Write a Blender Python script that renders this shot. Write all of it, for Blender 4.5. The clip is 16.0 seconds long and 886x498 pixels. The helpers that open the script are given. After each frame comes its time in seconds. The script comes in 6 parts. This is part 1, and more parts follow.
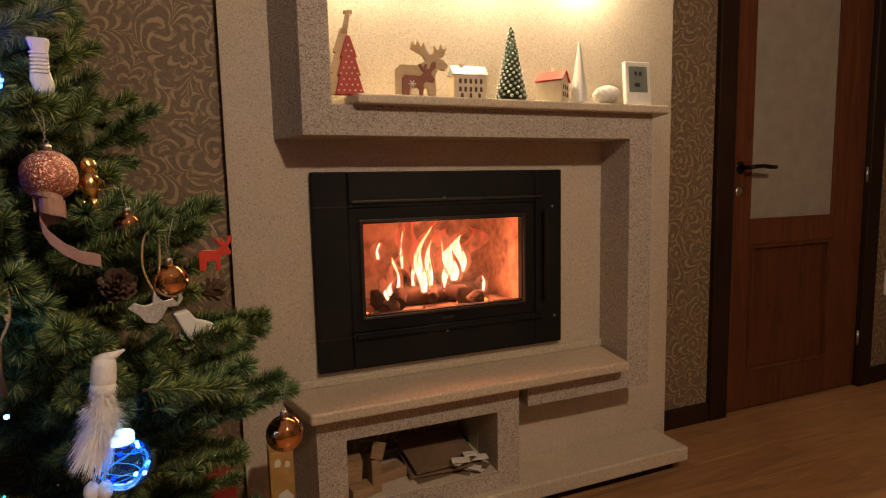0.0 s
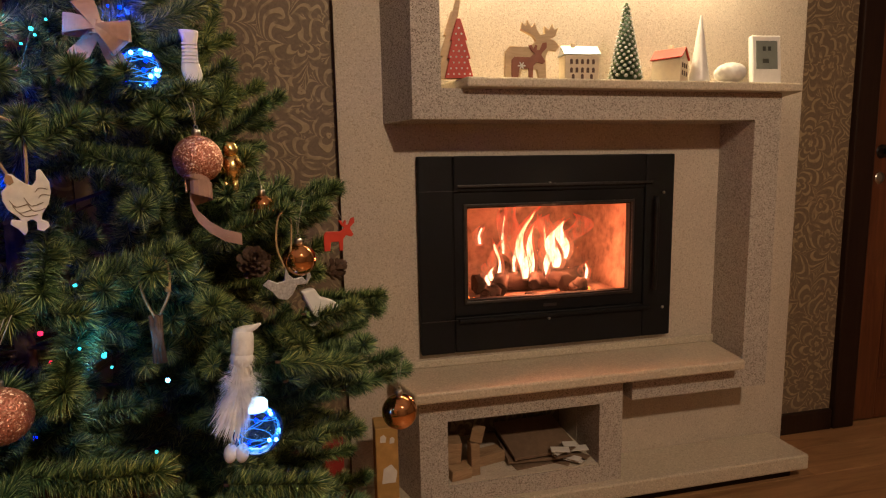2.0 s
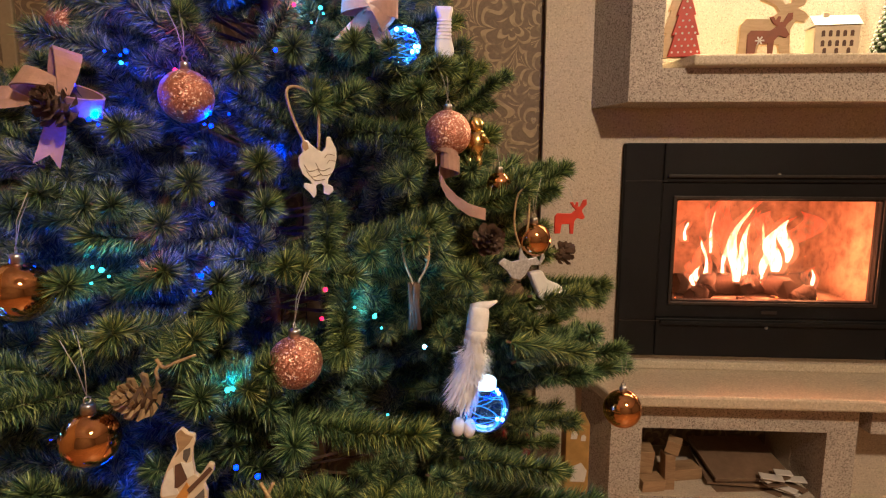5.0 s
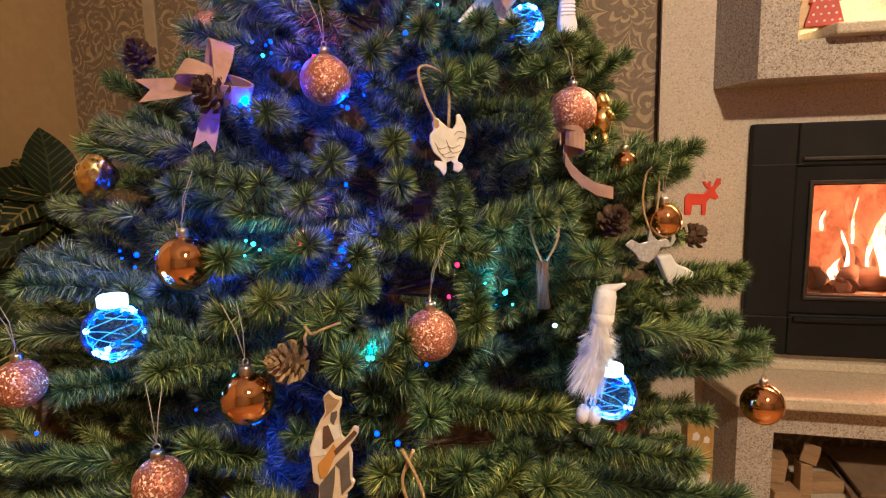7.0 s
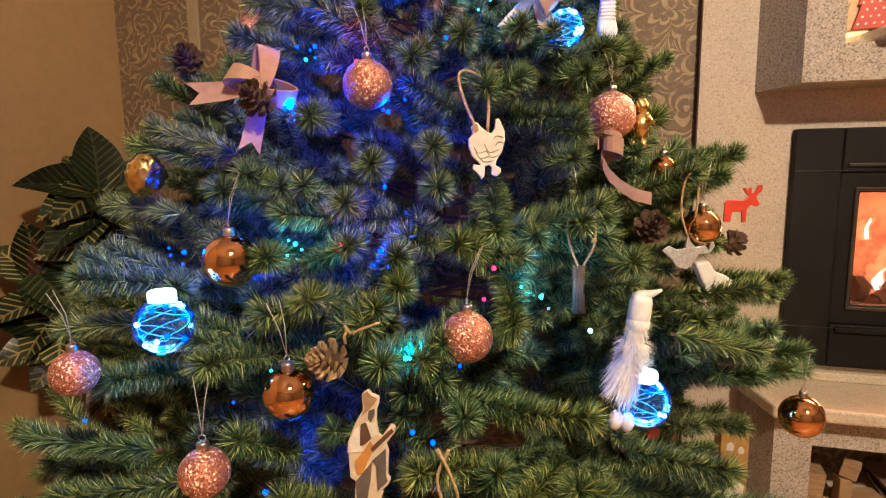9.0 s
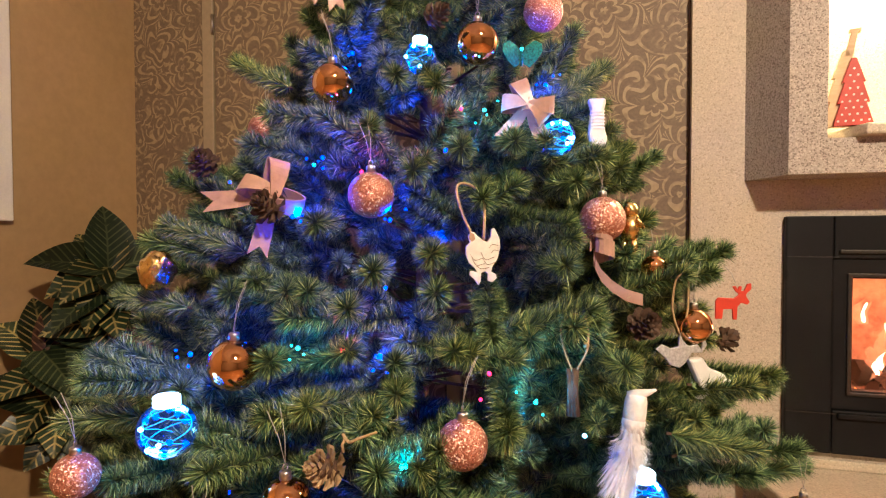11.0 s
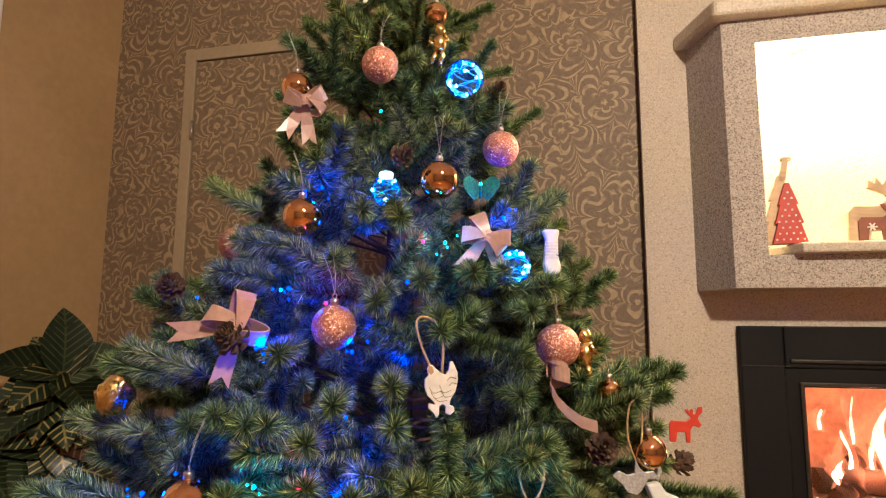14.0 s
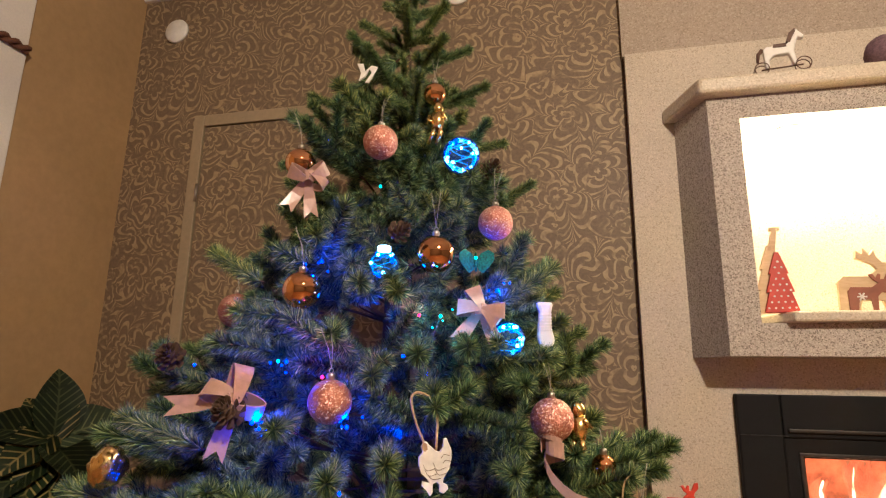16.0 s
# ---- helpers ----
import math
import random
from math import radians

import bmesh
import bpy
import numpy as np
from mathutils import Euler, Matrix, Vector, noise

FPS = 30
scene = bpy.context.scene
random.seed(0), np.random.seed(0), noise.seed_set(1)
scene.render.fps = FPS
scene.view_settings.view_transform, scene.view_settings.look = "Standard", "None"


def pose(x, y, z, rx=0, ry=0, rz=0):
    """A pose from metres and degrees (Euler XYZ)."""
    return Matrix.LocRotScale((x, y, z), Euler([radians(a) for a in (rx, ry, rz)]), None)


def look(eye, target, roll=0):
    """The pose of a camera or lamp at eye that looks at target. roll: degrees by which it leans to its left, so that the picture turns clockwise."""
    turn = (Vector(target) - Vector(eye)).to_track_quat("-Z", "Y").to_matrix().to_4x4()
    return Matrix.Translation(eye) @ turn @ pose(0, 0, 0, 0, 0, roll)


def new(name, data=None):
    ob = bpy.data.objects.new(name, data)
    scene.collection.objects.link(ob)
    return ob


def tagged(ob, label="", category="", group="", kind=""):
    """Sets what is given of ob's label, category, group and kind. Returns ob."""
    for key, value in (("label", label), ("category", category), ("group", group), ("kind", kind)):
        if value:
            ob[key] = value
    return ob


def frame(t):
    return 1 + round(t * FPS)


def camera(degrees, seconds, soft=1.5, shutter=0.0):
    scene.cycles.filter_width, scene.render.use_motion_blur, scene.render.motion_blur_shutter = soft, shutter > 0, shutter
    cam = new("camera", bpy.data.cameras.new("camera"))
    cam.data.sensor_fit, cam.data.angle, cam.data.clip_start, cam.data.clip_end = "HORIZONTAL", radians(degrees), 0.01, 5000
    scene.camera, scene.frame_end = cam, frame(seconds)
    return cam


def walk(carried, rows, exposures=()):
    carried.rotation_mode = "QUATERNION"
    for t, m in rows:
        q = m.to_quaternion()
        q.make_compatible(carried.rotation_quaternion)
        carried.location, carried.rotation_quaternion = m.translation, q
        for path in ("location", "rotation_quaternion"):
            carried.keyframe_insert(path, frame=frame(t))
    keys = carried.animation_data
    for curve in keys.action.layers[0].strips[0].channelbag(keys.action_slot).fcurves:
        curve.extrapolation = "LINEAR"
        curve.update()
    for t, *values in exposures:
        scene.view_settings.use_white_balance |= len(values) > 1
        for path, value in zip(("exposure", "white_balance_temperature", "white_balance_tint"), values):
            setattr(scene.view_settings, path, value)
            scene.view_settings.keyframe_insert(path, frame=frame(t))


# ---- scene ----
cam = camera(76.5, 16.0, 1.15)
PATH = [
    (0, (-0.012, 0.181, 0.978), (0.724, 2.027, 0.758), -1.3),
    (0.5, (-0.021, 0.185, 0.979), (0.675, 2.046, 0.752), -1.3),
    (1, (-0.028, 0.19, 0.98), (0.592, 2.075, 0.735), -1.2),
    (1.5, (-0.033, 0.194, 0.98), (0.474, 2.112, 0.729), -1.3),
    (2, (-0.052, 0.202, 0.977), (0.385, 2.135, 0.712), -1.1),
    (2.5, (-0.068, 0.208, 0.975), (0.261, 2.161, 0.699), -0.9),
    (3, (-0.089, 0.218, 0.97), (0.13, 2.185, 0.685), -0.8),
    (3.5, (-0.11, 0.229, 0.964), (0.007, 2.205, 0.677), -0.6),
    (4, (-0.129, 0.234, 0.963), (-0.094, 2.213, 0.676), -0.3),
    (4.5, (-0.142, 0.237, 0.961), (-0.172, 2.217, 0.677), -0.0),
    (5, (-0.157, 0.24, 0.956), (-0.268, 2.217, 0.676), 0.2),
    (5.2, (-0.164, 0.242, 0.954), (-0.322, 2.217, 0.676), 0.3),
    (7.3, (-0.194, 0.233, 0.93), (-0.658, 2.158, 0.652), -1.4),
    (7.5, (-0.194, 0.23, 0.93), (-0.671, 2.152, 0.645), -1.4),
    (8, (-0.201, 0.23, 0.923), (-0.704, 2.141, 0.62), -1.0),
    (10.5, (-0.193, 0.215, 0.971), (-0.757, 2.13, 0.855), -0.2),
    (11, (-0.189, 0.209, 0.981), (-0.742, 2.131, 0.932), -0.1),
    (11.5, (-0.186, 0.207, 0.99), (-0.724, 2.134, 0.988), 0.0),
    (12, (-0.181, 0.202, 0.999), (-0.703, 2.132, 1.047), 0.1),
    (12.5, (-0.177, 0.197, 1.012), (-0.679, 2.129, 1.135), 0.1),
    (13, (-0.173, 0.19, 1.022), (-0.659, 2.122, 1.202), 0.2),
    (13.5, (-0.171, 0.186, 1.029), (-0.637, 2.118, 1.244), 0.2),
    (14, (-0.168, 0.181, 1.035), (-0.621, 2.113, 1.285), 0.3),
    (14.5, (-0.167, 0.176, 1.042), (-0.615, 2.103, 1.337), 0.5),
    (15, (-0.164, 0.17, 1.048), (-0.611, 2.088, 1.392), 0.6),
    (15.5, (-0.161, 0.164, 1.052), (-0.606, 2.075, 1.441), 0.6),
    (16, (-0.159, 0.157, 1.058), (-0.601, 2.057, 1.497), 0.8),
]
EXPOSURES = [(0, -0.36, 6030, 12), (2, -0.28, 6030, 12), (5, 0.40, 6080, 11), (8, 1.02, 5920, 7), (11, 1.24, 5650, 7), (16, 0.84, 5320, 5)]
walk(cam, [(t, look(eye, target, roll)) for t, eye, target, roll in PATH], EXPOSURES)

# ---- world and lights ----
world = bpy.data.worlds.new("world")
scene.world = world
world.use_nodes = True
world.node_tree.nodes["Background"].inputs[0].default_value = (0.9, 0.75, 0.6, 1)
world.node_tree.nodes["Background"].inputs[1].default_value = 0.004


def lamp(name, kind, where, power, colour, size=0.05):
    data = bpy.data.lights.new(name, kind)
    data.energy, data.color = power, colour
    data.shadow_soft_size = size
    ob = new(name, data)
    ob.matrix_world = Matrix.Translation(where)
    return ob


WARM = (1.0, 0.72, 0.46)
lamp("ceiling_lamp_light", "POINT", (0.62, -0.57, 2.265), 140, WARM, 0.06)
for x in (0.40, 0.73, 1.07):
    lamp("niche_lamp_light", "POINT", (x, 1.672, 1.664), 12.0, (1.0, 0.77, 0.44), 0.02)
lamp("fire_light", "POINT", (0.60, 1.84, 0.73), 14.0, (1.0, 0.27, 0.11), 0.06)
lamp("fire_glow_light", "POINT", (0.74, 1.80, 0.70), 4.0, (1.0, 0.34, 0.13), 0.05)

BLUE, TEAL = (0.001, 0.03, 1.0), (0.01, 0.40, 1.0)
for p, w, c in (((-0.44, 0.90, 1.15), 0.5, BLUE), ((-0.50, 0.86, 1.04), 0.6, BLUE), ((-0.40, 0.90, 0.98), 0.5, BLUE), ((-0.46, 0.84, 0.84), 0.6, BLUE), ((-0.62, 0.80, 0.80), 0.3, BLUE), ((-0.48, 1.03, 1.27), 0.4, BLUE), ((-0.58, 0.86, 1.02), 0.3, BLUE), ((-0.52, 0.72, 0.62), 0.5, BLUE)):
    lamp("fairy_light_glow", "POINT", (p[0] - 0.01, p[1] + 0.06, p[2]), 0.85 * w, c, 0.015)
LEDS = ((-0.507, 0.805, 1.072, 0), (-0.495, 0.862, 1.210, 0), (-0.333, 0.896, 1.136, 1), (-0.359, 0.882, 1.136, 2), (-0.419, 0.795, 0.998, 0), (-0.459, 0.808, 1.054, 2), (-0.604, 0.697, 0.857, 0), (-0.489, 0.716, 0.866, 1), (-0.443, 0.724, 0.865, 2), (-0.406, 0.732, 0.859, 0), (-0.256, 0.783, 0.810, 1), (-0.265, 0.963, 1.179, 0), (-0.522, 0.763, 1.002, 0))
LEDS2 = ((-0.367, 0.699, 0.765, 1), (-0.471, 0.618, 0.664, 0), (-0.384, 0.691, 0.755, 0), (-0.356, 0.674, 0.706, 0), (-0.301, 0.768, 0.840, 2), (-0.208, 0.807, 0.772, 3), (-0.370, 0.849, 1.081, 0), (-0.444, 0.946, 1.344, 1), (-0.297, 0.967, 1.230, 1), (-0.336, 0.670, 0.701, 0), (-0.545, 0.777, 1.036, 0), (-0.366, 0.687, 0.769, 1))
for x, y, z, c in LEDS:
    lamp("fairy_light_spark", "POINT", (x, y + 0.012, z + 0.004), (0.38, 0.10, 0.07, 0.15)[c], (BLUE, TEAL, (1.0, 0.05, 0.15), (0.4, 0.8, 1.0))[c], 0.004)

for p in ((-0.370, 0.704, 0.770), (-0.610, 0.660, 0.752), (-0.262, 0.800, 0.806), (-0.352, 0.890, 1.140)):
    lamp("fairy_light_spark", "POINT", p, 0.09, TEAL, 0.004)

# ---- materials ----
def nodes(name, rough=0.6, metal=0.0):
    m = bpy.data.materials.new(name)
    m.use_nodes = True
    t = m.node_tree
    b = t.nodes["Principled BSDF"]
    b.inputs["Roughness"].default_value = rough
    b.inputs["Metallic"].default_value = metal
    return m, t, b


def add(t, kind, **values):
    n = t.nodes.new(kind)
    for k, v in values.items():
        k = k.replace("_", " ")
        n.inputs[k].default_value = v
    return n


def ramp(t, source, stops, kind="LINEAR"):
    n = t.nodes.new("ShaderNodeValToRGB")
    n.color_ramp.interpolation = kind
    e = n.color_ramp.elements
    while len(e) < len(stops):
        e.new(0.5)
    for el, (p, c) in zip(e, stops):
        el.position, el.color = p, (*c, 1) if len(c) == 3 else c
    t.links.new(source, n.inputs[0])
    return n.outputs[0]


def coords(t):
    return t.nodes.new("ShaderNodeTexCoord").outputs["Object"]


def noisy(t, vec, scale, detail=4, rough=0.6, dist=0.0):
    n = add(t, "ShaderNodeTexNoise", Scale=scale, Detail=detail, Roughness=rough, Distortion=dist)
    t.links.new(vec, n.inputs["Vector"])
    return n.outputs["Fac"]


def mixed(t, fac, a, b, blend="MIX"):
    n = t.nodes.new("ShaderNodeMix")
    n.data_type, n.blend_type = "RGBA", blend
    for value, slot in ((fac, n.inputs[0]), (a, n.inputs[6]), (b, n.inputs[7])):
        if isinstance(value, (float, int)):
            slot.default_value = value
        elif isinstance(value, tuple):
            slot.default_value = (*value, 1)
        else:
            t.links.new(value, slot)
    return n.outputs[2]


def maths(t, op, a, b=0.0):
    n = t.nodes.new("ShaderNodeMath")
    n.operation = op
    for value, slot in ((a, n.inputs[0]), (b, n.inputs[1])):
        if isinstance(value, (float, int)):
            slot.default_value = value
        else:
            t.links.new(value, slot)
    return n.outputs[0]


def bumped(t, b, height, strength=0.3, distance=0.002):
    n = add(t, "ShaderNodeBump", Strength=strength, Distance=distance)
    t.links.new(height, n.inputs["Height"])
    t.links.new(n.outputs[0], b.inputs["Normal"])


def surface(name, colour, rough=0.6, metal=0.0, vary=0.25, scale=30.0, bump=0.15, big=3.0):
    """A plain surface with fine grain and broad unevenness."""
    m, t, b = nodes(name, rough, metal)
    c = coords(t)
    dark = tuple(v * (1 - vary) for v in colour)
    light = tuple(min(1, v * (1 + vary * 0.6)) for v in colour)
    fine = ramp(t, noisy(t, c, scale, 5), [(0.35, dark), (0.65, light)])
    broad = ramp(t, noisy(t, c, big, 3), [(0.3, (0.86, 0.86, 0.86)), (0.7, (1.0, 1.0, 1.0))])
    t.links.new(mixed(t, 1.0, fine, broad, "MULTIPLY"), b.inputs["Base Color"])
    if bump:
        bumped(t, b, noisy(t, c, scale * 2, 4), bump)
    return m


def stone(name, base, speck, pale, amount, scale, rough=0.75, bump=0.25):
    """Granular cast stone with dark and pale grains."""
    m, t, b = nodes(name, rough)
    c = coords(t)
    v = add(t, "ShaderNodeTexVoronoi", Scale=scale)
    t.links.new(c, v.inputs["Vector"])
    grain = t.nodes.new("ShaderNodeSeparateColor")
    t.links.new(v.outputs["Color"], grain.inputs[0])
    dark = ramp(t, grain.outputs[0], [(1 - amount, (0, 0, 0)), (min(1, 1 - amount + 0.04), (1, 1, 1))])
    light = ramp(t, grain.outputs[1], [(1 - amount * 1.2, (0, 0, 0)), (min(1, 1.05 - amount), (1, 1, 1))])
    broad = ramp(t, noisy(t, c, 6, 4), [(0.3, tuple(k * 0.86 for k in base)), (0.7, base)])
    fine = mixed(t, 0.35, broad, ramp(t, noisy(t, c, 260, 3), [(0.35, tuple(k * 0.55 for k in base)), (0.65, pale)]))
    col = mixed(t, maths(t, "MULTIPLY", dark, 0.75), fine, speck)
    col = mixed(t, maths(t, "MULTIPLY", light, 0.6), col, pale)
    t.links.new(col, b.inputs["Base Color"])
    bumped(t, b, noisy(t, c, 180, 4), bump)
    return m


GRANITE = stone("speckled_stone", (0.43, 0.375, 0.32), (0.165, 0.132, 0.104), (0.63, 0.58, 0.50), 0.26, 380, 0.8, 0.6)
PLASTER = stone("smooth_cast_stone", (0.56, 0.485, 0.385), (0.37, 0.305, 0.23), (0.66, 0.58, 0.47), 0.15, 310, 0.72, 0.25)
SLAB = stone("polished_slab", (0.58, 0.50, 0.37), (0.40, 0.33, 0.23), (0.70, 0.62, 0.49), 0.15, 280, 0.42, 0.1)
BREAST = stone("chimney_breast_plaster", (0.40, 0.325, 0.25), (0.27, 0.21, 0.155), (0.48, 0.41, 0.33), 0.14, 250, 0.8, 0.4)


def wallpaper_material():
    m, t, b = nodes("floral_wallpaper", 0.5)
    c = coords(t)
    sep = t.nodes.new("ShaderNodeSeparateXYZ")
    t.links.new(c, sep.inputs[0])
    flat = t.nodes.new("ShaderNodeCombineXYZ")
    t.links.new(sep.outputs[0], flat.inputs[0])
    t.links.new(sep.outputs[2], flat.inputs[1])

    def bent(scale, amount):
        bend = t.nodes.new("ShaderNodeTexNoise")
        bend.inputs["Scale"].default_value, bend.inputs["Detail"].default_value = scale, 1
        t.links.new(flat.outputs[0], bend.inputs["Vector"])
        off = t.nodes.new("ShaderNodeVectorMath")
        off.operation = "MULTIPLY_ADD"
        t.links.new(bend.outputs["Color"], off.inputs[0])
        off.inputs[1].default_value = (amount, amount, 0.0)
        t.links.new(flat.outputs[0], off.inputs[2])
        return off.outputs[0]

    def flowers(scale, petals, gap, vec):
        """Nested scalloped outlines of petals about scattered centres, each flower turned its own way."""
        v = t.nodes.new("ShaderNodeTexVoronoi")
        v.voronoi_dimensions = "2D"
        v.inputs["Scale"].default_value = scale
        v.inputs["Randomness"].default_value = 0.75
        t.links.new(vec, v.inputs["Vector"])
        d = t.nodes.new("ShaderNodeVectorMath")
        d.operation = "SUBTRACT"
        t.links.new(vec, d.inputs[0])
        t.links.new(v.outputs["Position"], d.inputs[1])
        xy = t.nodes.new("ShaderNodeSeparateXYZ")
        t.links.new(d.outputs[0], xy.inputs[0])
        own = t.nodes.new("ShaderNodeSeparateColor")
        t.links.new(v.outputs["Color"], own.inputs[0])
        far = t.nodes.new("ShaderNodeVectorMath")
        far.operation = "LENGTH"
        t.links.new(d.outputs[0], far.inputs[0])
        r = far.outputs["Value"]
        turn = maths(t, "ADD", maths(t, "ARCTAN2", xy.outputs[1], xy.outputs[0]), maths(t, "MULTIPLY", own.outputs[0], 6.28))
        twist = maths(t, "ADD", maths(t, "MULTIPLY", turn, petals * 0.5), maths(t, "MULTIPLY", r, 22.0))
        lobe = maths(t, "POWER", maths(t, "ABSOLUTE", maths(t, "SINE", twist)), 0.6)
        q = maths(t, "DIVIDE", r, maths(t, "ADD", maths(t, "MULTIPLY", lobe, 0.42), 0.58))
        w = maths(t, "SINE", maths(t, "MULTIPLY", q, 6.283 / gap))
        return ramp(t, w, [(0.28, (0, 0, 0)), (0.62, (1, 1, 1))])

    curls = flowers(6.0, 6.0, 0.028, bent(9, 0.06))
    veins = flowers(10.0, 3.0, 0.026, bent(13, 0.08))
    patch = ramp(t, noisy(t, c, 7, 1), [(0.50, (0, 0, 0)), (0.53, (1, 1, 1))])
    lines = mixed(t, patch, curls, veins)
    broken = ramp(t, noisy(t, c, 26, 2), [(0.30, (0, 0, 0)), (0.50, (1, 1, 1))])
    lines = mixed(t, 1.0, lines, broken, "MULTIPLY")
    ground = ramp(t, noisy(t, c, 120, 4), [(0.3, (0.135, 0.093, 0.057)), (0.7, (0.182, 0.128, 0.080))])
    gold = ramp(t, noisy(t, c, 60, 3), [(0.3, (0.275, 0.202, 0.112)), (0.7, (0.370, 0.278, 0.158))])
    t.links.new(mixed(t, lines, ground, gold), b.inputs["Base Color"])
    rough = ramp(t, lines, [(0, (0.62, 0.62, 0.62)), (1, (0.52, 0.52, 0.52))])
    t.links.new(rough, b.inputs["Roughness"])
    bumped(t, b, lines, 0.35, 0.0015)
    return m


def wood_material(name, dark, light, rough=0.4, axis=(1, 12, 12), scale=3.0):
    m, t, b = nodes(name, rough)
    c = coords(t)
    info = t.nodes.new("ShaderNodeObjectInfo")
    shift = t.nodes.new("ShaderNodeVectorMath")
    shift.operation = "MULTIPLY_ADD"
    t.links.new(info.outputs["Random"], shift.inputs[0])
    shift.inputs[1].default_value = (7, 5, 3)
    t.links.new(c, shift.inputs[2])
    mp = t.nodes.new("ShaderNodeMapping")
    mp.inputs["Scale"].default_value = axis
    t.links.new(shift.outputs[0], mp.inputs["Vector"])
    g = noisy(t, mp.outputs[0], scale, 8, 0.65, 1.2)
    col = ramp(t, g, [(0.28, dark), (0.52, tuple((a + k) / 2 for a, k in zip(dark, light))), (0.75, light)])
    tone = ramp(t, info.outputs["Random"], [(0.0, (0.82, 0.82, 0.82)), (1.0, (1.0, 1.0, 1.0))])
    t.links.new(mixed(t, 1.0, col, tone, "MULTIPLY"), b.inputs["Base Color"])
    bumped(t, b, g, 0.15, 0.001)
    return m


PAPER = wallpaper_material()
OCHRE = surface("ochre_wall_plaster", (0.40, 0.258, 0.115), 0.7, vary=0.07, scale=40, bump=0.08, big=2.2)
CEILING = surface("white_ceiling_paint", (0.78, 0.76, 0.72), 0.8, vary=0.04, scale=60, bump=0.05)
# walls out of view, kept dark to cut bounced light and dim reflections
BACKWALL = surface("dark_unseen_wall_paint", (0.20, 0.155, 0.11), 0.8, vary=0.08, scale=20)
FLOORWOOD = wood_material("oak_laminate", (0.23, 0.110, 0.042), (0.47, 0.26, 0.115), 0.38, (1, 9, 9), 3.2)
DOORWOOD = wood_material("dark_stained_door_wood", (0.060, 0.019, 0.007), (0.165, 0.055, 0.021), 0.45, (9, 9, 0.7), 4.0)
CASING = wood_material("near_black_casing_wood", (0.012, 0.0048, 0.0028), (0.030, 0.012, 0.006), 0.5, (9, 9, 0.7), 4.0)
IRON = surface("black_painted_iron", (0.0045, 0.0045, 0.005), 0.65, 0.0, vary=0.2, scale=160, bump=0.12)
IRON_EDGE = surface("worn_dark_steel", (0.06, 0.058, 0.056), 0.35, 0.7, vary=0.2, scale=90, bump=0.05)
SOOT = surface("sooty_firebrick", (0.27, 0.18, 0.135), 0.9, vary=0.5, scale=22, bump=0.5, big=5)
CHAR = surface("charred_log", (0.035, 0.022, 0.017), 0.95, vary=0.5, scale=60, bump=0.9, big=9)
BLACK = surface("black_handle_metal", (0.015, 0.013, 0.012), 0.32, 0.6, vary=0.1, scale=80, bump=0.03)
STEEL = surface("brushed_steel", (0.55, 0.52, 0.48), 0.3, 1.0, vary=0.1, scale=120, bump=0.03)
IRON.node_tree.nodes["Principled BSDF"].inputs["Specular IOR Level"].default_value = 0.25
for m in (IRON, DOORWOOD, CASING):
    m.node_tree.nodes["Principled BSDF"].inputs["Specular IOR Level"].default_value = 0.22
WHITE = surface("white_glazed_ceramic", (0.80, 0.78, 0.73), 0.35, vary=0.06, scale=60, bump=0.05)
WHITEPAINT = surface("white_painted_wood", (0.74, 0.70, 0.63), 0.55, vary=0.12, scale=90, bump=0.2, big=25)
PLY = wood_material("pale_plywood", (0.58, 0.40, 0.20), (0.76, 0.57, 0.33), 0.55, (2, 9, 9), 9.0)
REDPAINT = surface("red_painted_plywood", (0.54, 0.038, 0.013), 0.5, vary=0.12, scale=70, bump=0.1)
FROST = surface("silvery_glitter_roof", (0.62, 0.63, 0.62), 0.35, 0.5, vary=0.3, scale=300, bump=0.3)
CARDBOARD = surface("brown_corrugated_card", (0.18, 0.115, 0.07), 0.8, vary=0.15, scale=60, bump=0.2)
PAPERWHITE = surface("folded_white_paper", (0.70, 0.67, 0.62), 0.7, vary=0.06, scale=50, bump=0.1)
KINDLING = wood_material("split_firewood", (0.24, 0.14, 0.07), (0.46, 0.31, 0.17), 0.75, (2, 10, 10), 8.0)
SCREEN = surface("grey_lcd_screen", (0.20, 0.225, 0.20), 0.25, vary=0.05, scale=20, bump=0.0)
INK = surface("dark_display_ink", (0.03, 0.035, 0.03), 0.4, vary=0.05, bump=0.0)
SATIN = surface("dusty_pink_satin_ribbon", (0.42, 0.255, 0.20), 0.30, vary=0.12, scale=130, bump=0.15, big=18)
TWINE = surface("jute_twine", (0.42, 0.29, 0.14), 0.9, vary=0.3, scale=300, bump=0.6)
THREAD = surface("pale_hanging_thread", (0.45, 0.42, 0.36), 0.6, vary=0.1, bump=0.0)
SCALE = surface("pine_cone_scale", (0.085, 0.045, 0.024), 0.75, vary=0.4, scale=120, bump=0.4)
SCALETIP = surface("pale_pine_cone_scale", (0.42, 0.29, 0.15), 0.7, vary=0.3, scale=120, bump=0.3)
GOLDFOIL = surface("polished_gold_figure", (0.86, 0.62, 0.24), 0.25, 1.0, vary=0.15, scale=50, bump=0.1)
FEATHER = surface("white_feather_fluff", (0.88, 0.84, 0.81), 0.85, vary=0.1, scale=150, bump=0.3)
BARK = surface("brown_tree_bark", (0.085, 0.05, 0.028), 0.9, vary=0.4, scale=60, bump=0.6)
WIRE = surface("dark_green_wire", (0.02, 0.05, 0.035), 0.5, vary=0.1, bump=0.0)
